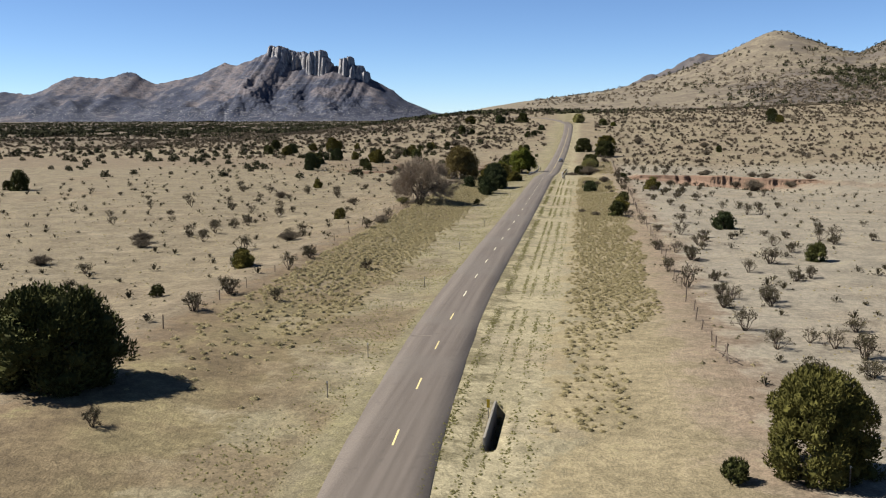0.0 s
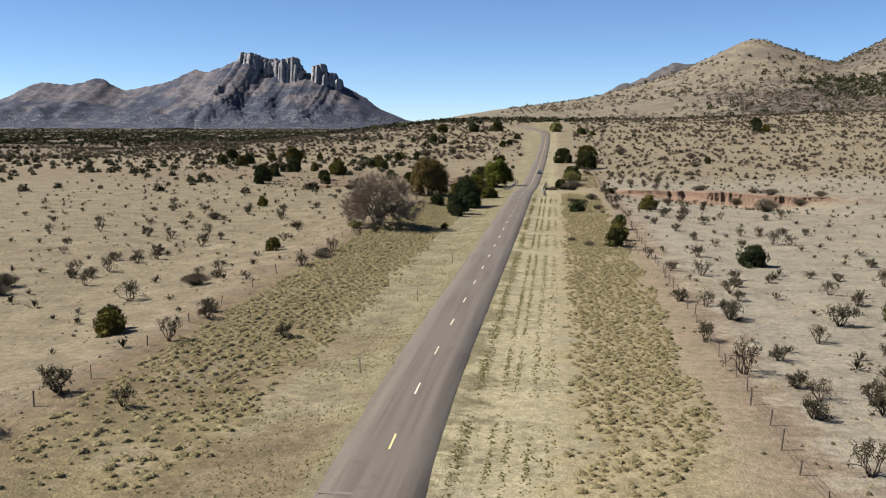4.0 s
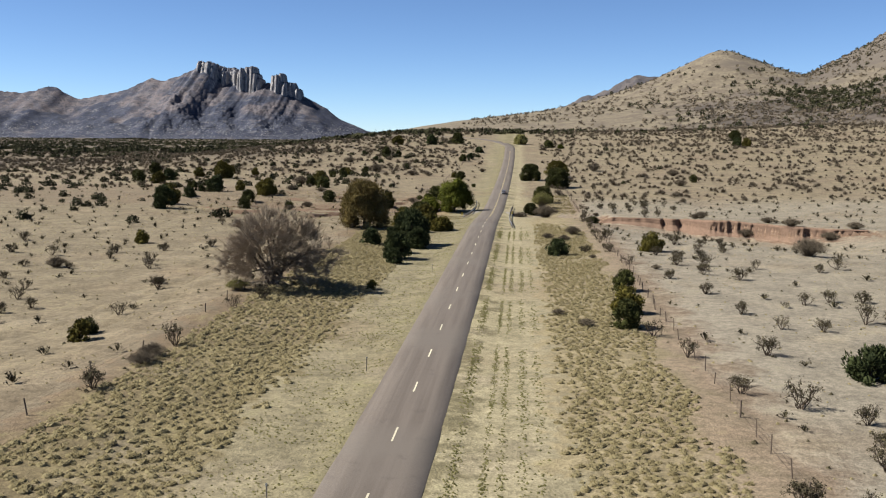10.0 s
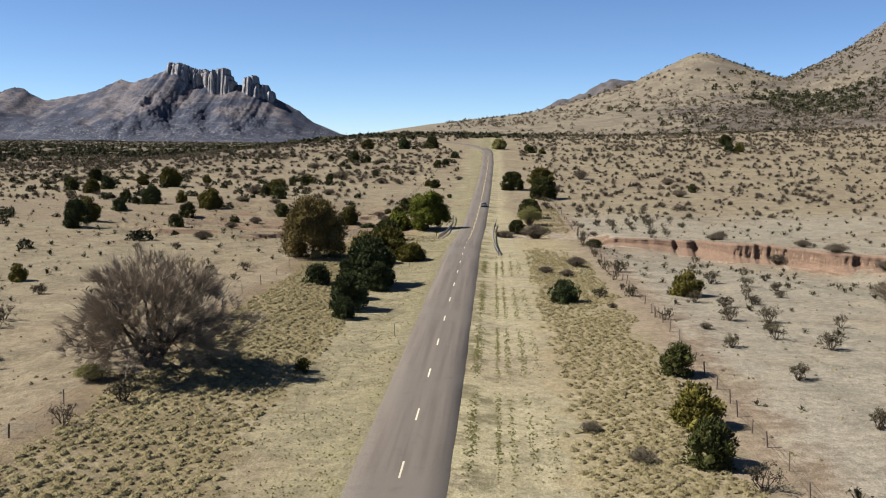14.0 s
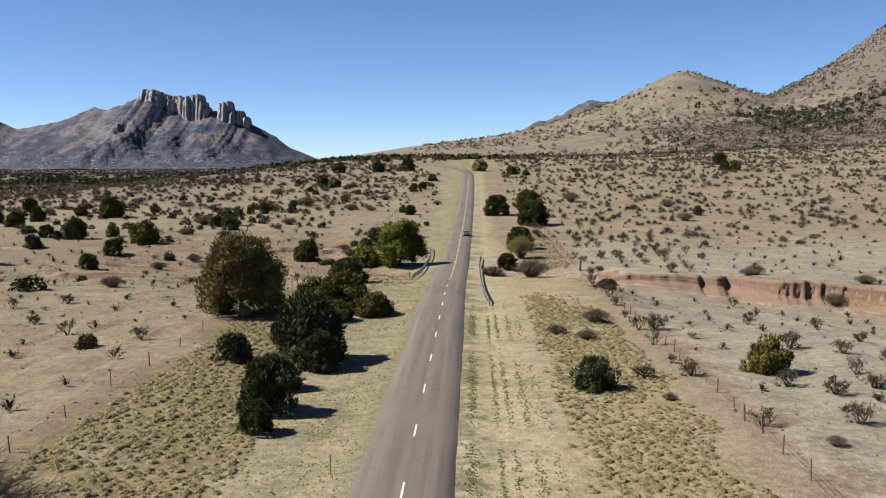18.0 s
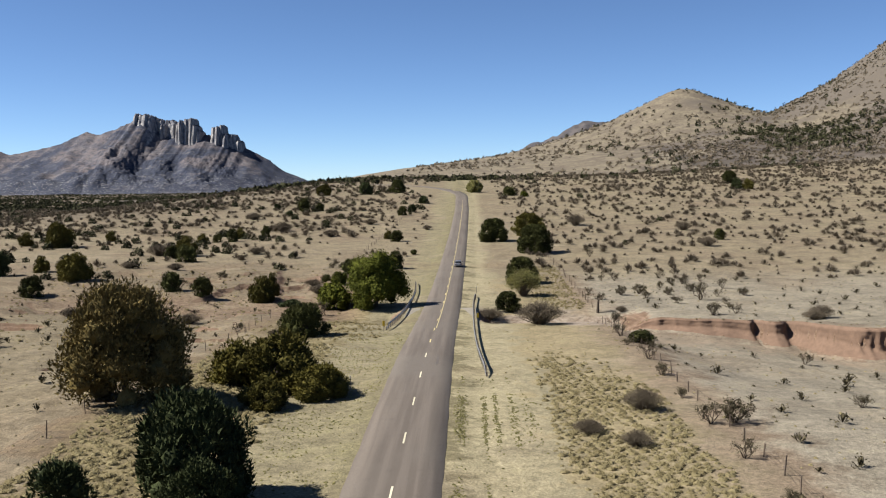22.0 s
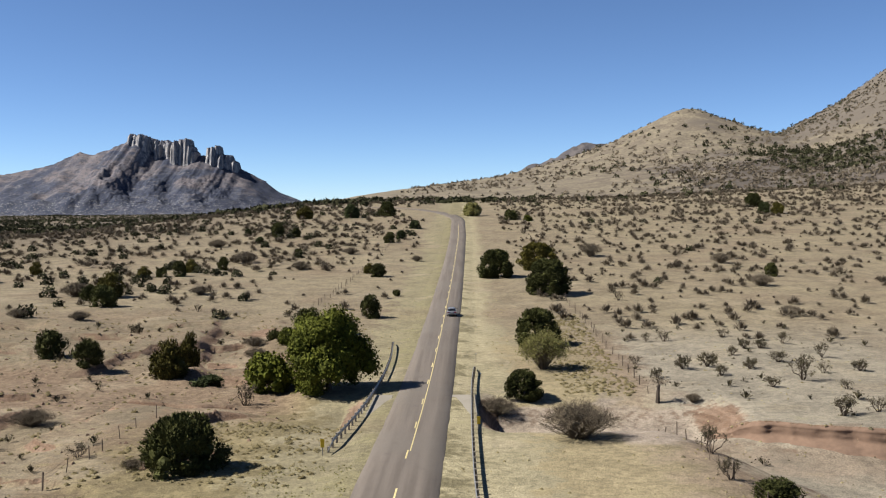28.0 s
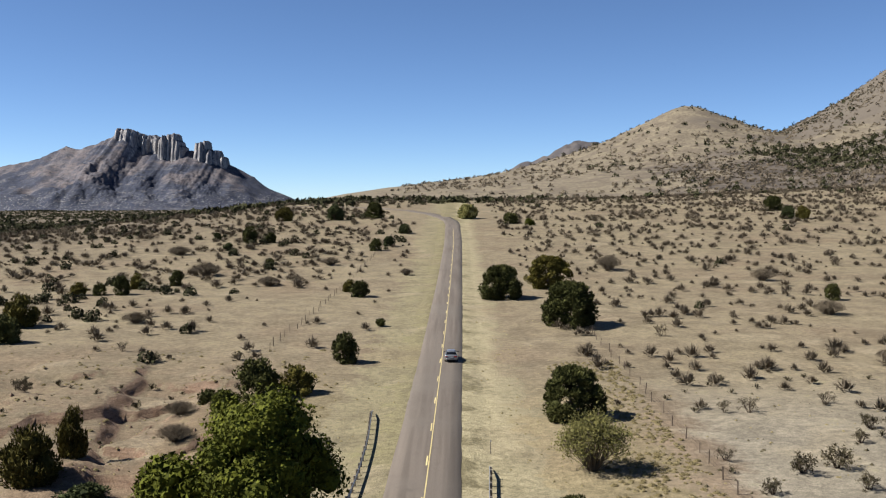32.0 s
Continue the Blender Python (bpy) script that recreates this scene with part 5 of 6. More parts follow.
# ---- what nobody could count: grass, far brush, far woods ----
def many(name, spots, sizes, make, mat, label, category):
    """One mesh of many small plants. make(r) gives a unit plant's triangles."""
    r = rng(len(spots))
    shapes = [make(r) for _ in range(12)]
    vs, fs, n = [], [], 0
    z = ground_here(spots)
    for k, (p, s) in enumerate(zip(spots, sizes)):
        v, f = shapes[r.randint(12)]
        a = r.uniform(0, 6.28)
        c, q = np.cos(a), np.sin(a)
        w = np.stack([(v[:, 0] * c - v[:, 1] * q) * s + p[0], (v[:, 0] * q + v[:, 1] * c) * s + p[1], v[:, 2] * s + z[k]], 1)
        vs.append(w), fs.append(f + n)
        n += len(v)
    vs, fs = np.concatenate(vs), np.concatenate(fs)
    return tagged(link_mesh(name, vs, fs, mat), label, category, kind="stuff")


def ground_here(spots):
    return ground_z(spots[:, 0], spots[:, 1]) - 0.02


def tuft(r, blades=15, spread=1.0):
    v = []
    for k in range(blades):
        a, o = r.uniform(0, 6.28), r.uniform(0.25, 1.0)
        base = np.array([np.cos(a), np.sin(a), 0]) * 0.3 * r.uniform(0.2, 1)
        tip = np.array([np.cos(a) * o * spread, np.sin(a) * o * spread, 0.85 - 0.5 * o * o])
        s = np.array([-np.sin(a), np.cos(a), 0]) * 0.13
        v += [base - s, base + s, tip]
    return np.array(v), np.arange(3 * blades).reshape(-1, 3)


def dome_tuft(r, blades=22):
    """A mound of bunch grass: a rounded straw heart bristling with arching blades."""
    n = 8
    a = np.arange(n) * 6.283 / n + r.uniform(0, 6)
    lean = 0.16 * r.normal(size=2)
    rings = []
    for rad, h in ((0.85, 0.0), (0.68, 0.22), (0.36, 0.38)):
        k = rad * r.uniform(0.78, 1.2, n)
        rings.append(np.stack([np.cos(a) * k + lean[0] * h, np.sin(a) * k + lean[1] * h, h * r.uniform(0.8, 1.25, n)], 1))
    v = np.concatenate(rings + [[[lean[0], lean[1], 0.44]]])
    f = []
    for q in range(2):
        for j in range(n):
            i, i2 = q * n + j, q * n + (j + 1) % n
            f += [(i, i2, i2 + n), (i, i2 + n, i + n)]
    f += [(2 * n + j, 2 * n + (j + 1) % n, 3 * n) for j in range(n)]
    w = []
    for k in range(blades):
        t, o = k * 2.4 + r.uniform(-0.5, 0.5), r.uniform(0.25, 1.0)
        out = np.array([np.cos(t), np.sin(t), 0])
        side_ = np.array([-np.sin(t), np.cos(t), 0]) * 0.07
        low = out * o * 0.62 + [0, 0, 0.36 - 0.28 * o * o]
        w += [low - side_, low + side_, out * (o * 0.85 + r.uniform(0.1, 0.5)) + [0, 0, 0.86 - 0.6 * o * o]]
    return np.concatenate([v, w]), np.concatenate([f, np.arange(3 * blades).reshape(-1, 3) + len(v)])


def small_tuft(r):
    a = np.arange(5) * 1.257 + r.uniform(0, 6)
    v = np.concatenate([np.stack([np.cos(a) * 0.75, np.sin(a) * 0.75, np.zeros(5)], 1) * r.uniform(0.6, 1.3, (5, 1)), [[0.1 * r.normal(), 0.1 * r.normal(), 0.6]]])
    w, g = tuft(r, 4)
    return np.concatenate([v, w]), np.concatenate([np.array([(k, (k + 1) % 5, 5) for k in range(5)]), g + 6])


def clump(r, n=26, tall=0.8, size=0.42):
    d = unit(r.normal(size=(n, 3)))
    d[:, 2] = np.abs(d[:, 2])
    p = d * [0.8, 0.8, tall] * r.uniform(0.55, 1.0, (n, 1)) + [0, 0, 0.05]
    return scraps(p, unit(d + 0.5 * r.normal(size=(n, 3))), size, r, 1.2)


def spray(r, n=16):
    v = []
    for k in range(n):
        a, o = r.uniform(0, 6.28), r.uniform(0.2, 1.0)
        tip = np.array([np.cos(a) * o, np.sin(a) * o, np.sqrt(1.05 - o * o) * r.uniform(0.7, 1.1)])
        s = np.array([-np.sin(a), np.cos(a), 0]) * 0.09
        v += [tip * 0.12 - s * 0.4, tip * 0.75 - s * 1.2, tip + s, tip * 0.7 + s]
    f = [(4 * k + i, 4 * k + j, 4 * k + l) for k in range(n) for i, j, l in ((0, 1, 3), (1, 2, 3))]
    return np.array(v), np.array(f)


def twiggy(r, n=60, tall=0.85, width=0.05):
    """A rounded bush of fine upward twigs."""
    a, o = r.uniform(0, 6.283, n), np.sqrt(r.uniform(0.0, 1.0, n))
    out = np.stack([np.cos(a), np.sin(a), np.zeros(n)], 1)
    tip = out * (o * r.uniform(0.75, 1.1, n))[:, None] + np.stack([a * 0, a * 0, tall * np.sqrt(np.clip(1.02 - o * o, 0.05, 1)) * r.uniform(0.7, 1.15, n) + 0.08], 1)
    low = tip * r.uniform(0.25, 0.6, (n, 1)) + r.normal(size=(n, 3)) * [0.09, 0.09, 0.03]
    side_ = np.stack([-np.sin(a), np.cos(a), 0.4 * r.normal(size=n)], 1) * width
    v = np.stack([low - side_, low + side_, tip], 1).reshape(-1, 3)
    return v, np.arange(3 * n).reshape(-1, 3)


def patchy(r, n, x0, x1, y0, y1, scale=9, seed=1, cut=-0.35):
    p = np.stack([r.uniform(x0, x1, n), r.uniform(y0, y1, n)], 1)
    return p[waves(p[:, 0], p[:, 1], scale, seed, 3) > cut + 0.4 * r.normal(size=n)]


def stone(r):
    v = np.array([(1, 0, 0), (0, 1, 0), (-1, 0, 0), (0, -1, 0), (0, 0, 0.8), (0, 0, -0.4)], float) * r.uniform(0.6, 1.2, (6, 1)) + 0.12 * r.normal(size=(6, 3))
    return v, np.array([(0, 1, 4), (1, 2, 4), (2, 3, 4), (3, 0, 4), (1, 0, 5), (2, 1, 5), (3, 2, 5), (0, 3, 5)])


def low_shrub(r, n=18):
    """Crooked stems with a few leaves."""
    v, f = spray(r, n)
    q, g = scraps(v[2::4] + r.normal(size=(n, 3)) * 0.1, unit(r.normal(size=(n, 3)) + [0, 0, 0.5]), 0.16, r)
    return np.concatenate([v, q]), np.concatenate([f, g + len(v)])


r1 = rng(90)
spots = np.array(spots)
many("low_shrubs", spots, r1.uniform(0.4, 1.05, len(spots)), low_shrub, M_SHRUBLEAF, "small grey-olive shrubs between the larger ones", "brush")


def clumped(r, x0, x1, y0, y1, gap, seed, cut=-0.9):
    """Evenly spaced clumps, thinned in patches."""
    gx, gy = np.meshgrid(np.arange(x0, x1, gap), np.arange(y0, y1, gap * 0.9))
    p = np.stack([gx.ravel(), gy.ravel()], 1) + r.uniform(-0.62, 0.62, (gx.size, 2)) * gap
    return p[waves(p[:, 0], p[:, 1], 13, seed, 3) > cut + 0.3 * r.normal(size=len(p))]


p = clumped(r1, 11.0, 22.4, 62, 322, 0.62, 61)
p = p[p[:, 1] < 305 + 12 * waves(p[:, 0], p[:, 0] * 0, 12, 83) + 5 * r1.normal(size=len(p))]
p = p[smooth(60, 150, p[:, 1]) + 0.35 > r1.uniform(0, 1, len(p))]
edge = 21.2 + 1.5 * waves(p[:, 1], p[:, 1] * 0, 30, 62) - 5 * smooth(110, 80, p[:, 1])
p = p[(p[:, 0] < edge) & (p[:, 0] > 11.7 + 0.8 * r1.normal(size=len(p)) + 0.7 * waves(p[:, 1], p[:, 1] * 0, 17, 63))]
many("tall_grass", p, 0.2 + 0.3 * r1.uniform(0, 1, len(p)) ** 1.5, dome_tuft, M_TUFT, "clumps of straw-coloured bunch grass on the verge", "grass")
p = clumped(r1, -24, -10.8, 62, 330, 0.66, 64)
p = p[(p[:, 0] < -11.4 + 0.7 * r1.normal(size=len(p)) + 1.0 * waves(p[:, 1], p[:, 1] * 0, 17, 65)) & (p[:, 1] > 100 + 22 * r1.normal(size=len(p)))]
many("tall_grass", p, 0.2 + 0.36 * r1.uniform(0, 1, len(p)) ** 1.5, dome_tuft, M_TUFT, "clumps of straw-coloured bunch grass on the bank", "grass")
p = clumped(r1, 15.5, 25, 374, 440, 0.8, 82, -0.5)
p = p[p[:, 0] > 15.5 + 2 * r1.uniform(0, 1, len(p)) ** 2]
many("tall_grass", p, r1.uniform(0.2, 0.45, len(p)), dome_tuft, M_TUFT, "rough straw grass on the slope above the creek", "grass")
# mown strips with low greenish tufts in rows
rows_ = np.concatenate([np.stack([c + r1.normal(0, s, n), r1.uniform(45, 306, n)], 1) for c, s, n in ((4.0, 0.25, 5200), (5.9, 0.13, 3300), (6.9, 0.15, 2600), (8.3, 0.2, 2600), (9.6, 0.3, 1800))])
rows_ = rows_[waves(rows_[:, 0] * 0.3, rows_[:, 1], 22, 66, 3) > -0.25 + 0.3 * r1.normal(size=len(rows_))]
many("mown_grass", rows_, r1.uniform(0.08, 0.20, len(rows_)), small_tuft, M_GREENTUFT, "low greenish tufts in mown rows", "grass")
p = patchy(r1, 11000, -11, -3.7, 45, 340, 12, 67, -0.1)
many("mown_grass", p, r1.uniform(0.08, 0.2, len(p)), small_tuft, M_GREENTUFT, "low greenish tufts along the shoulder", "grass")
p = np.concatenate([patchy(r1, 8000, -120, -24, 60, 420, 14, 68, 0.0), patchy(r1, 6500, 24, 110, 60, 420, 14, 69, 0.1), patchy(r1, 1500, -12, 24, 300, 480, 8, 70, 0.1)])
p = p[(np.abs(p[:, 0] - road_x(p[:, 1])) > 4.2) & ~((np.abs(p[:, 1] - 364) < 9) & (np.abs(p[:, 0]) < 30))]
many("field_grass", p, r1.uniform(0.10, 0.3, len(p)), small_tuft, M_TUFT, "scattered dry tufts across the fields", "grass")

r2 = rng(91)
p = np.concatenate([patchy(r2, 2600, -80, -12, 325, 450, 9, 97, 0.0), patchy(r2, 900, -24, -7, 334, 362, 6, 98, -0.2)])
many("creek_grass", p, 0.12 + 0.34 * r2.uniform(0, 1, len(p)) ** 2, dome_tuft, M_TUFT, "rough dry grass along the creek banks", "grass")
p = patchy(r2, 1500, -75, -14, 340, 425, 8, 99, 0.1)
many("creek_stones", p, 0.08 + 0.3 * r2.uniform(0, 1, len(p)) ** 3, stone, M_BANK, "loose stones and clods in the eroded creek bed", "stones")
p = np.concatenate([patchy(r1, 3600, -120, -23, 60, 430, 16, 85, 0.0), patchy(r1, 3000, 22, 110, 60, 430, 16, 86, 0.0), patchy(r1, 500, -22, -12, 70, 330, 9, 87, 0.2)])
p = p[~((np.abs(p[:, 1] - 364) < 9) & (np.abs(p[:, 0]) < 30))]
many("field_weeds", p, 0.1 + 0.3 * r1.uniform(0, 1, len(p)) ** 2, small_tuft, M_SHRUBLEAF, "small dark dry weeds dotted over the fields", "brush")


def scatter(r, n, x0, x1, y0, y1, scale, seed, cut):
    p = patchy(r, n, x0, x1, y0, y1, scale, seed, cut)
    out = np.abs(p[:, 0] - np.interp(p[:, 1], [400, 690, 750, 800, 870], [1, 2, -3, -22, -130])) > 13 + 0.02 * np.maximum(p[:, 1] - 690, 0)
    return p[out]


p = np.concatenate([scatter(r1, 6600, 20, 330, 410, 1050, 60, 71, -0.3), scatter(r1, 4200, -330, -12, 425, 1050, 70, 72, -0.05)])
near_ = p[:, 1] < 640
many("far_shrubs", p[near_], 0.6 + 1.5 * r1.uniform(0, 1, near_.sum()) ** 1.4, lambda r: twiggy(r, 80, 0.95, 0.06), M_FARBRUSH, "grey-brown shrubs scattered over the near slopes", "brush")
many("far_shrubs", p[~near_], 0.8 + 2.0 * r1.uniform(0, 1, (~near_).sum()) ** 1.4, lambda r: twiggy(r, 44, 0.9, 0.09), M_FARBRUSH, "grey-brown shrubs scattered over the far slopes", "brush")
p = np.concatenate([scatter(r1, 5200, -480, -30, 520, 1000, 110, 80, -0.15), scatter(r1, 1000, 40, 330, 430, 1000, 70, 81, 0.3)])
many("thickets", p, r1.uniform(1.2, 2.8, len(p)), lambda r: twiggy(r, 70, 0.7, 0.06), M_GREYBUSH, "grey leafless thickets across the plain", "brush")
p = np.concatenate([scatter(r1, 1700, -480, -14, 425, 1150, 90, 73, 0.0), scatter(r1, 170, 24, 330, 470, 1100, 80, 74, 0.5), scatter(r1, 500, -330, -60, 300, 520, 60, 75, 0.2)])
p = p[~((p[:, 0] > -62) & (p[:, 1] < 430)) & ~((p[:, 0] > -40) & (p[:, 0] < 24) & (p[:, 1] < 560))]
many("far_junipers", p, r1.uniform(1.0, 2.4, len(p)), lambda r: clump(r, 150, 1.0, 0.2), M_FARTREE, "dark junipers dotted over the plain", "trees")
p = np.concatenate([patchy(r1, 12000, -2100, -60, 1000, 3800, 300, 76, -0.6), patchy(r1, 3000, -900, -40, 820, 1250, 120, 89, -0.1), patchy(r1, 2200, -260, 260, 880, 1150, 90, 77, 0.1)])
p = p[(p[:, 0] < 50) | (r1.uniform(0, 1, len(p)) < 0.1)]
many("far_woods", p, r1.uniform(1.8, 4.2, len(p)), lambda r: clump(r, 22, 0.8), M_FARTREE, "dark band of trees across the far plain", "trees")


def on_hill(spots):
    return np.maximum(hill_z(spots[:, 0], spots[:, 1]), ground_z(spots[:, 0], spots[:, 1])) - 0.1


ground_here = on_hill
p = np.stack([r1.uniform(-60, 1000, 17000), r1.uniform(980, 2000, 17000)], 1)
hz = hill_z(p[:, 0], p[:, 1])
dens = 0.36 + 0.55 * smooth(330, 480, p[:, 0]) - 0.28 * smooth(360, 290, p[:, 0]) * smooth(95, 125, hz) + 0.3 * waves(p[:, 0], p[:, 1], 130, 78)
dens = dens + 0.55 * hump(p[:, 0], p[:, 1], 190, 1370, 1.0, 110, 55, 2) - 0.3 * hump(p[:, 0], p[:, 1], 170, 1210, 1.0, 110, 70, 2)
p = p[r1.uniform(0, 1, len(p)) < dens * 0.85]
many("hill_shrubs", p, r1.uniform(1.0, 3.4, len(p)), lambda r: clump(r, 20, 0.85), M_FARBRUSH, "brown and grey shrubs over the hillsides", "brush")
p = np.stack([r1.uniform(120, 900, 9000), r1.uniform(1020, 1700, 9000)], 1)
p = p[(0.4 * waves(p[:, 0], p[:, 1], 160, 79) + 1.35 * hump(p[:, 0], p[:, 1], 352, 1265, 1.0, 62, 100, 2) + 0.9 * hump(p[:, 0], p[:, 1], 480, 1240, 1.0, 110, 90, 2) + 0.35 * r1.normal(size=len(p))) > 0.72]
many("hill_trees", p, r1.uniform(1.8, 4.6, len(p)), lambda r: clump(r, 26, 1.35), M_FARTREE, "dark evergreens in the fold between the hills", "trees")
p = np.stack([r1.uniform(150, 700, 5200), r1.uniform(1020, 1330, 5200)], 1)
p = p[smooth(165, 240, p[:, 0]) * (0.75 + 0.5 * waves(p[:, 0], p[:, 1], 60, 88)) * smooth(72, 48, hill_z(p[:, 0], p[:, 1])) > r1.uniform(0, 1, len(p))]
many("hill_thicket", p, r1.uniform(1.2, 3.0, len(p)), lambda r: clump(r, 22, 0.7), M_GREYBUSH, "grey leafless thicket along the foot of the hill", "brush")
p = np.stack([r1.uniform(300, 620, 900), r1.normal(1594, 22, 900)], 1)
p = p[(hill_z(p[:, 0], p[:, 1]) > 80) & (r1.uniform(0, 1, len(p)) < 0.6)]
many("ridge_trees", p, r1.uniform(1.0, 2.2, len(p)), lambda r: clump(r, 20, 1.0), M_FARTREE, "small dark trees along the ridge line", "trees")


# ---- fences ----
def fence(x, y0, y1, gap, seed, label, bend=0.0):
    r = rng(seed)
    e = holder("wire_fence", label, "fence", "ranch fences")
    me = []
    for h in (1.15, 1.35, 0.95):
        bm = bmesh.new()
        box(bm, -0.036, -0.036, -0.35, 0.036, 0.036, h, 0.01)
        m = bpy.data.meshes.new("post")
        bm.to_mesh(m), bm.free()
        m.materials.append(M_POST)
        me.append(m)
    tops = []
    y = y0
    while y <= y1:
        xx = x + bend * (y - y0) + r.uniform(-0.25, 0.25)
        z = float(ground_z(xx, y))
        ob = new("post", me[r.randint(3)])
        ob.parent = e
        ob.matrix_basis = Matrix.LocRotScale((xx, y, z), Euler((r.normal(0, 0.07), r.normal(0, 0.07), r.uniform(0, 3))), (r.uniform(0.8, 1.5),) * 2 + (1.0,))
        tops.append((xx, y, z))
        y += gap * r.uniform(0.75, 1.25)
    for h in (0.35, 0.7, 1.02):
        path = []
        for a, b in zip(tops, tops[1:]):
            for u in (0, 0.5):
                path.append((a[0] + (b[0] - a[0]) * u, a[1] + (b[1] - a[1]) * u, a[2] + (b[2] - a[2]) * u + h - (0.06 if u else 0)))
        v, f = tube(path, [0.009] * len(path), 3)
        link_mesh("wire", v, f, M_WIRE, e, "rusty strand of wire")
    return e


fence(24.3, 84, 366, 4.2, 101, "old wire fence with thin weathered posts, sagging in places")
fence(25.4, 374, 520, 4.5, 102, "wire fence beyond the creek with leaning posts")
fence(-26.3, 84, 330, 8.5, 103, "old wire fence along the top of the bank")
fence(-25.8, 334, 362, 4.6, 104, "short run of wire fence down to the creek")
fence(-24.9, 444, 660, 4.6, 105, "wire fence beyond the creek with thin dark posts", 0.021)
brace = holder("fence_brace", "broken fence corner with tilted braces", "fence")
for k, (a, b_) in enumerate((((24.6, 82.5, -0.2), (24.9, 80.9, 1.5)), ((24.9, 79.3, -0.2), (24.7, 81.2, 1.4)), ((24.8, 80.8, -0.3), (24.8, 80.7, 1.7)), ((24.2, 83.6, 0.5), (25.3, 79.2, 0.75)))):
    v, f = tube([a, b_], [0.06, 0.05], 5)
    link_mesh("post", v, f, M_POST, brace)
stump = holder("dead_stump", "grey dead stump with a tuft of dry growth", "stump")
zt = float(ground_z(26.0, 371.5))
v, f = tube([(26.0, 371.5, zt - 0.2), (26.05, 371.5, zt + 1.2), (26.2, 371.6, zt + 2.2)], [0.28, 0.2, 0.14], 6)
link_mesh("trunk", v, f, M_BARK, stump)
pl = Pile()
pl.add(*scraps(np.array([26.2, 371.6, zt + 2.5]) + rng(7).normal(size=(160, 3)) * [0.5, 0.5, 0.3], unit(rng(8).normal(size=(160, 3))), 0.14, rng(9)))
pl.mesh("crown", M_GREYBUSH, stump)


# ---- the car ----
def glossy(name, colour, rough, metal=0.0, coat=0.0):
    m = plain(name, colour, rough, metal, vary=0.04, scale=3)
    b = m.node_tree.nodes["Principled BSDF"]
    b.inputs["Specular IOR Level"].default_value = 0.5
    b.inputs["Coat Weight"].default_value = coat
    return m


M_BODY = glossy("silver_paint", (0.42, 0.43, 0.45), 0.28, 0.6, 0.8)
M_GLASS = glossy("dark_car_glass", (0.012, 0.014, 0.018), 0.06)
M_RUBBER = plain("black_rubber", (0.02, 0.02, 0.02), 0.85)
M_RIM = glossy("alloy_rim", (0.45, 0.45, 0.46), 0.35, 0.9)
M_LAMP = glossy("red_tail_lamp", (0.35, 0.015, 0.015), 0.2)
M_HEAD = glossy("clear_headlamp", (0.7, 0.72, 0.75), 0.1)
M_TRIM = plain("black_trim", (0.025, 0.025, 0.027), 0.6)
M_CHROME = glossy("chrome", (0.7, 0.7, 0.7), 0.12, 1.0)


def loft(stations, half):
    """Mesh from cross sections: each is (y, [(x, z), ...]) for the right half, mirrored."""
    v, f = [], []
    n = 2 * half
    for y, pts in stations:
        ring = [(x, y, z) for x, z in pts] + [(-x, y, z) for x, z in reversed(pts)]
        v += ring
    for k in range(len(stations) - 1):
        a = k * n
        f += [(a + j, a + (j + 1) % n, a + n + (j + 1) % n, a + n + j) for j in range(n)]
    f += [tuple(range(n))[::-1], tuple(range(len(v) - n, len(v)))]
    return v, f


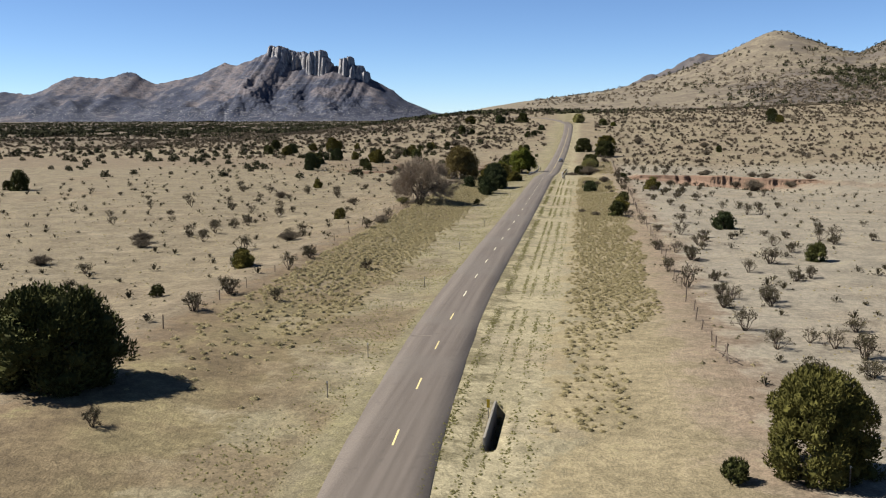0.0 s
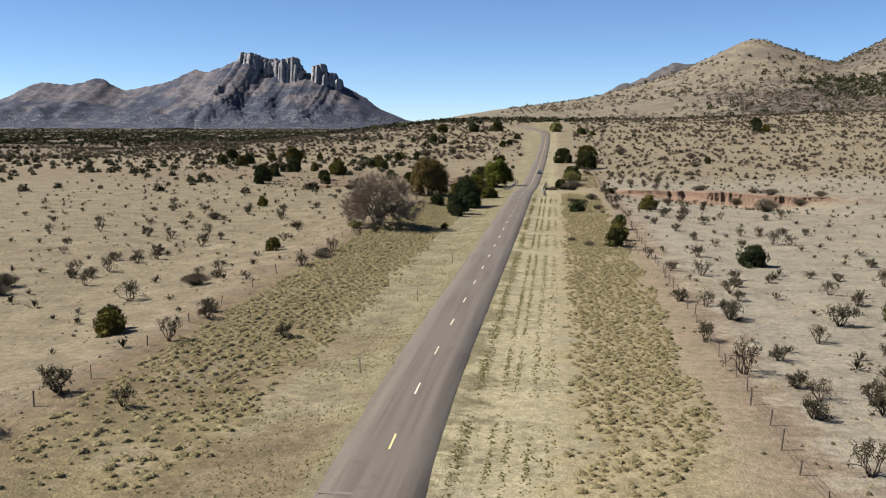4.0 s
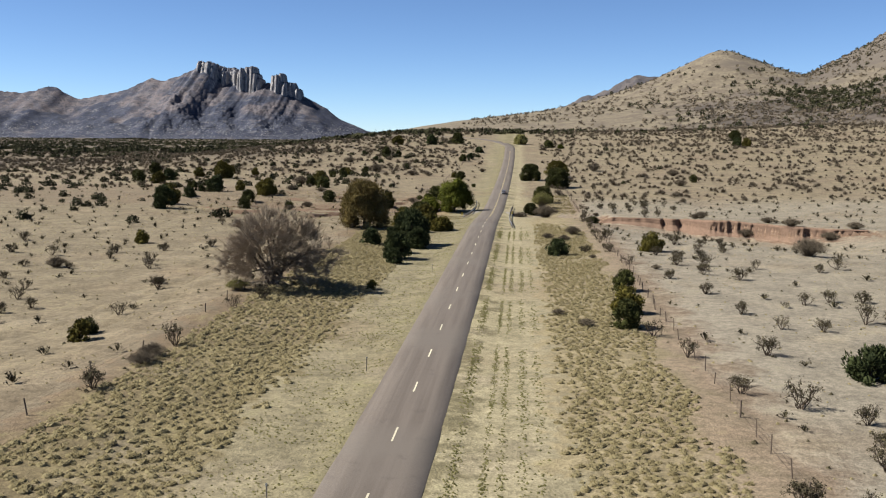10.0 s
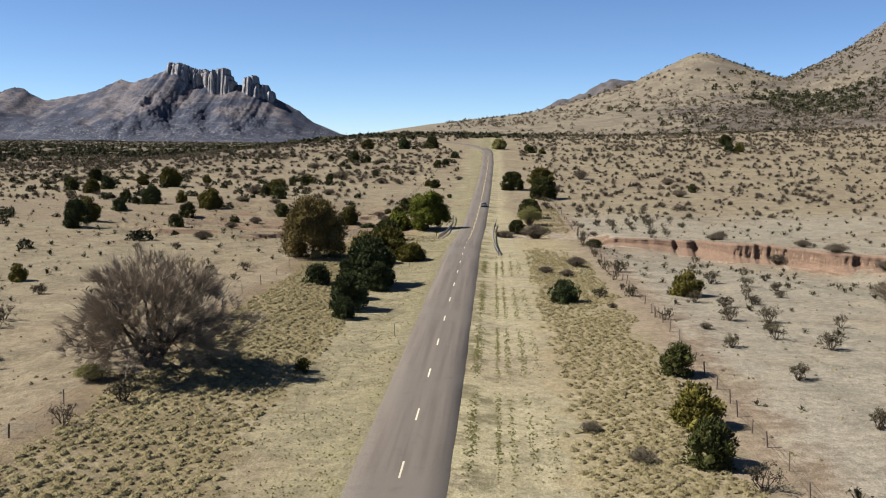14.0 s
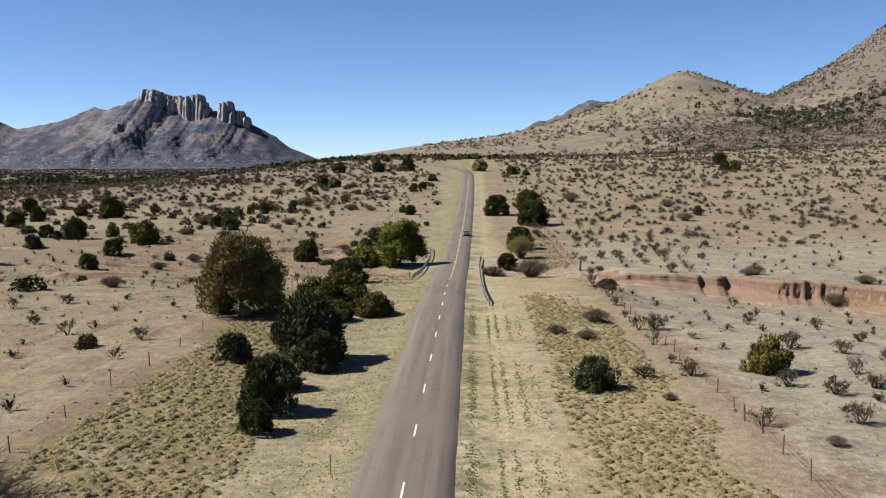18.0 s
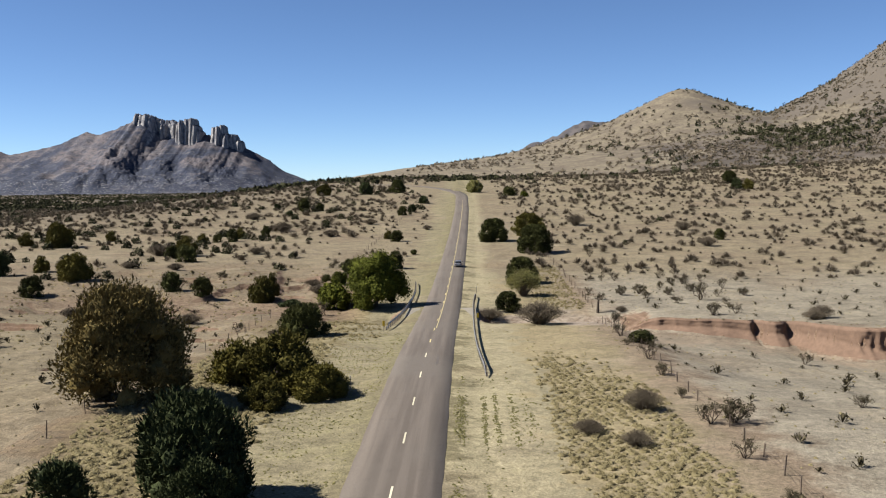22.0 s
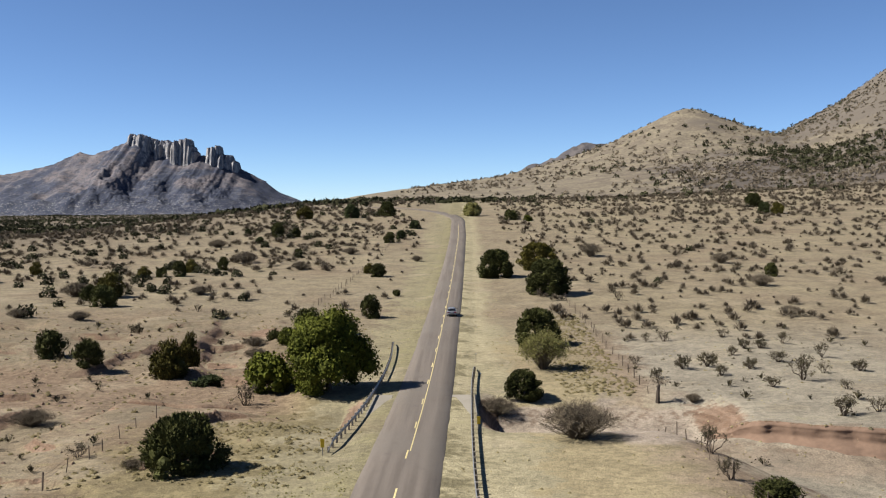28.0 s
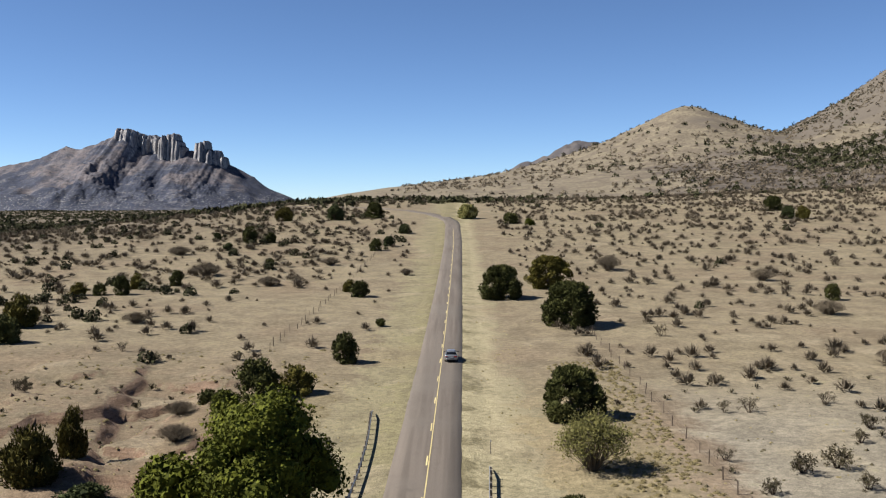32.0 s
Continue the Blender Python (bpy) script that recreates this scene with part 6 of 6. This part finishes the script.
def sedan(x, y, z):
    car = holder("sedan_car", "silver four-door sedan driving in its lane", "car")
    # lower body: (distance from the tail, sill, bumper, belt and deck height, half width)
    st = []
    for d, zs, zd, w in ((0.0, 0.42, 0.78, 0.66), (0.06, 0.30, 0.98, 0.80), (0.35, 0.24, 1.02, 0.88), (0.9, 0.20, 1.00, 0.91), (1.6, 0.20, 0.96, 0.92), (2.6, 0.20, 0.94, 0.92), (3.4, 0.20, 0.93, 0.91), (4.1, 0.22, 0.86, 0.88), (4.55, 0.26, 0.76, 0.80), (4.72, 0.36, 0.62, 0.62)):
        st.append((d, [(w * 0.88, zs), (w, zs + 0.16), (w, zd - 0.28), (w * 0.965, zd - 0.06), (w * 0.80, zd), (0.02, zd + 0.03)]))
    v, f = loft(st, 6)
    link_mesh("body", v, f, M_BODY, car, "silver painted body", flat=False)
    cab = [(0.62, [(0.74, 1.0), (0.70, 1.02), (0.02, 1.04)]), (1.25, [(0.78, 0.98), (0.60, 1.36), (0.02, 1.40)]), (1.9, [(0.80, 0.96), (0.62, 1.42), (0.02, 1.46)]), (2.6, [(0.80, 0.95), (0.60, 1.40), (0.02, 1.44)]), (3.45, [(0.76, 0.94), (0.70, 0.97), (0.02, 0.99)])]
    v, f = loft(cab, 3)
    link_mesh("windows", v, f, M_GLASS, car, "dark tinted windows", flat=False)
    rf = [(1.12, [(0.60, 1.31), (0.40, 1.345), (0.02, 1.36)]), (1.3, [(0.615, 1.385), (0.42, 1.415), (0.02, 1.425)]), (1.9, [(0.63, 1.435), (0.42, 1.465), (0.02, 1.475)]), (2.6, [(0.61, 1.415), (0.42, 1.445), (0.02, 1.455)]), (2.78, [(0.60, 1.34), (0.40, 1.375), (0.02, 1.385)])]
    v, f = loft(rf, 3)
    link_mesh("roof", v, f, M_BODY, car, flat=False)
    for s in (-1, 1):
        for d0, d1, h0, h1 in ((1.30, 0.66, 1.36, 1.02), (2.66, 3.42, 1.38, 0.98)):
            v, f = tube([(s * 0.615, d0, h0), (s * 0.74, d1, h1)], [0.035, 0.04], 4)
            link_mesh("pillar", v, f, M_BODY, car)
        bm = bmesh.new()
        box(bm, s * 0.98 - 0.11, 2.82, 0.98, s * 0.98 + 0.11, 2.98, 1.12, 0.03)
        part("mirror", bm, M_TRIM, car)
        part("tail_lamp", box(bmesh.new(), s * 0.62 - 0.2, -0.012, 0.76, s * 0.62 + 0.2, 0.10, 0.92, 0.02), M_LAMP, car, "red tail lamp")
        part("headlamp", box(bmesh.new(), s * 0.58 - 0.17, 4.52, 0.60, s * 0.58 + 0.17, 4.68, 0.72, 0.03), M_HEAD, car)
        for d in (1.0, 3.75):
            bm = bmesh.new()
            bmesh.ops.create_cone(bm, cap_ends=True, segments=24, radius1=0.33, radius2=0.33, depth=0.21)
            bmesh.ops.bevel(bm, geom=[e for e in bm.edges if len(e.link_faces) == 2 and e.calc_face_angle(0) > 1], offset=0.03, segments=2, affect="EDGES")
            bmesh.ops.transform(bm, matrix=pose(s * 0.82, d, 0.33, 0, 90, 0), verts=bm.verts)
            wheel = part("wheel", bm, M_RUBBER, car, "black tyre", True)
            bm = bmesh.new()
            bmesh.ops.create_cone(bm, cap_ends=True, segments=20, radius1=0.21, radius2=0.19, depth=0.03)
            bmesh.ops.transform(bm, matrix=pose(s * 0.932, d, 0.33, 0, s * 90, 0), verts=bm.verts)
            part("rim", bm, M_RIM, wheel, "alloy rim")
    part("rear_bumper", box(bmesh.new(), -0.70, -0.045, 0.40, 0.70, 0.12, 0.62, 0.05), M_BODY, car)
    part("lower_trim", box(bmesh.new(), -0.62, -0.03, 0.27, 0.62, 0.10, 0.40, 0.03), M_TRIM, car)
    part("number_plate", box(bmesh.new(), -0.26, -0.05, 0.66, 0.26, -0.02, 0.80, 0.006), M_WHITE, car, "pale number plate with plain bars")
    part("boot_strip", box(bmesh.new(), -0.42, -0.03, 0.84, 0.42, 0.0, 0.875, 0.006), M_CHROME, car)
    part("front_grille", box(bmesh.new(), -0.38, 4.60, 0.42, 0.38, 4.73, 0.60, 0.03), M_TRIM, car)
    slope = math.atan2(float(road_z(y + 4)) - float(road_z(y)), 4)
    car.matrix_basis = pose(x, y, z) @ Matrix.Rotation(slope, 4, "X")


sedan(float(road_x(440)) + 1.55, 439.0, float(road_z(439)) + 0.055)
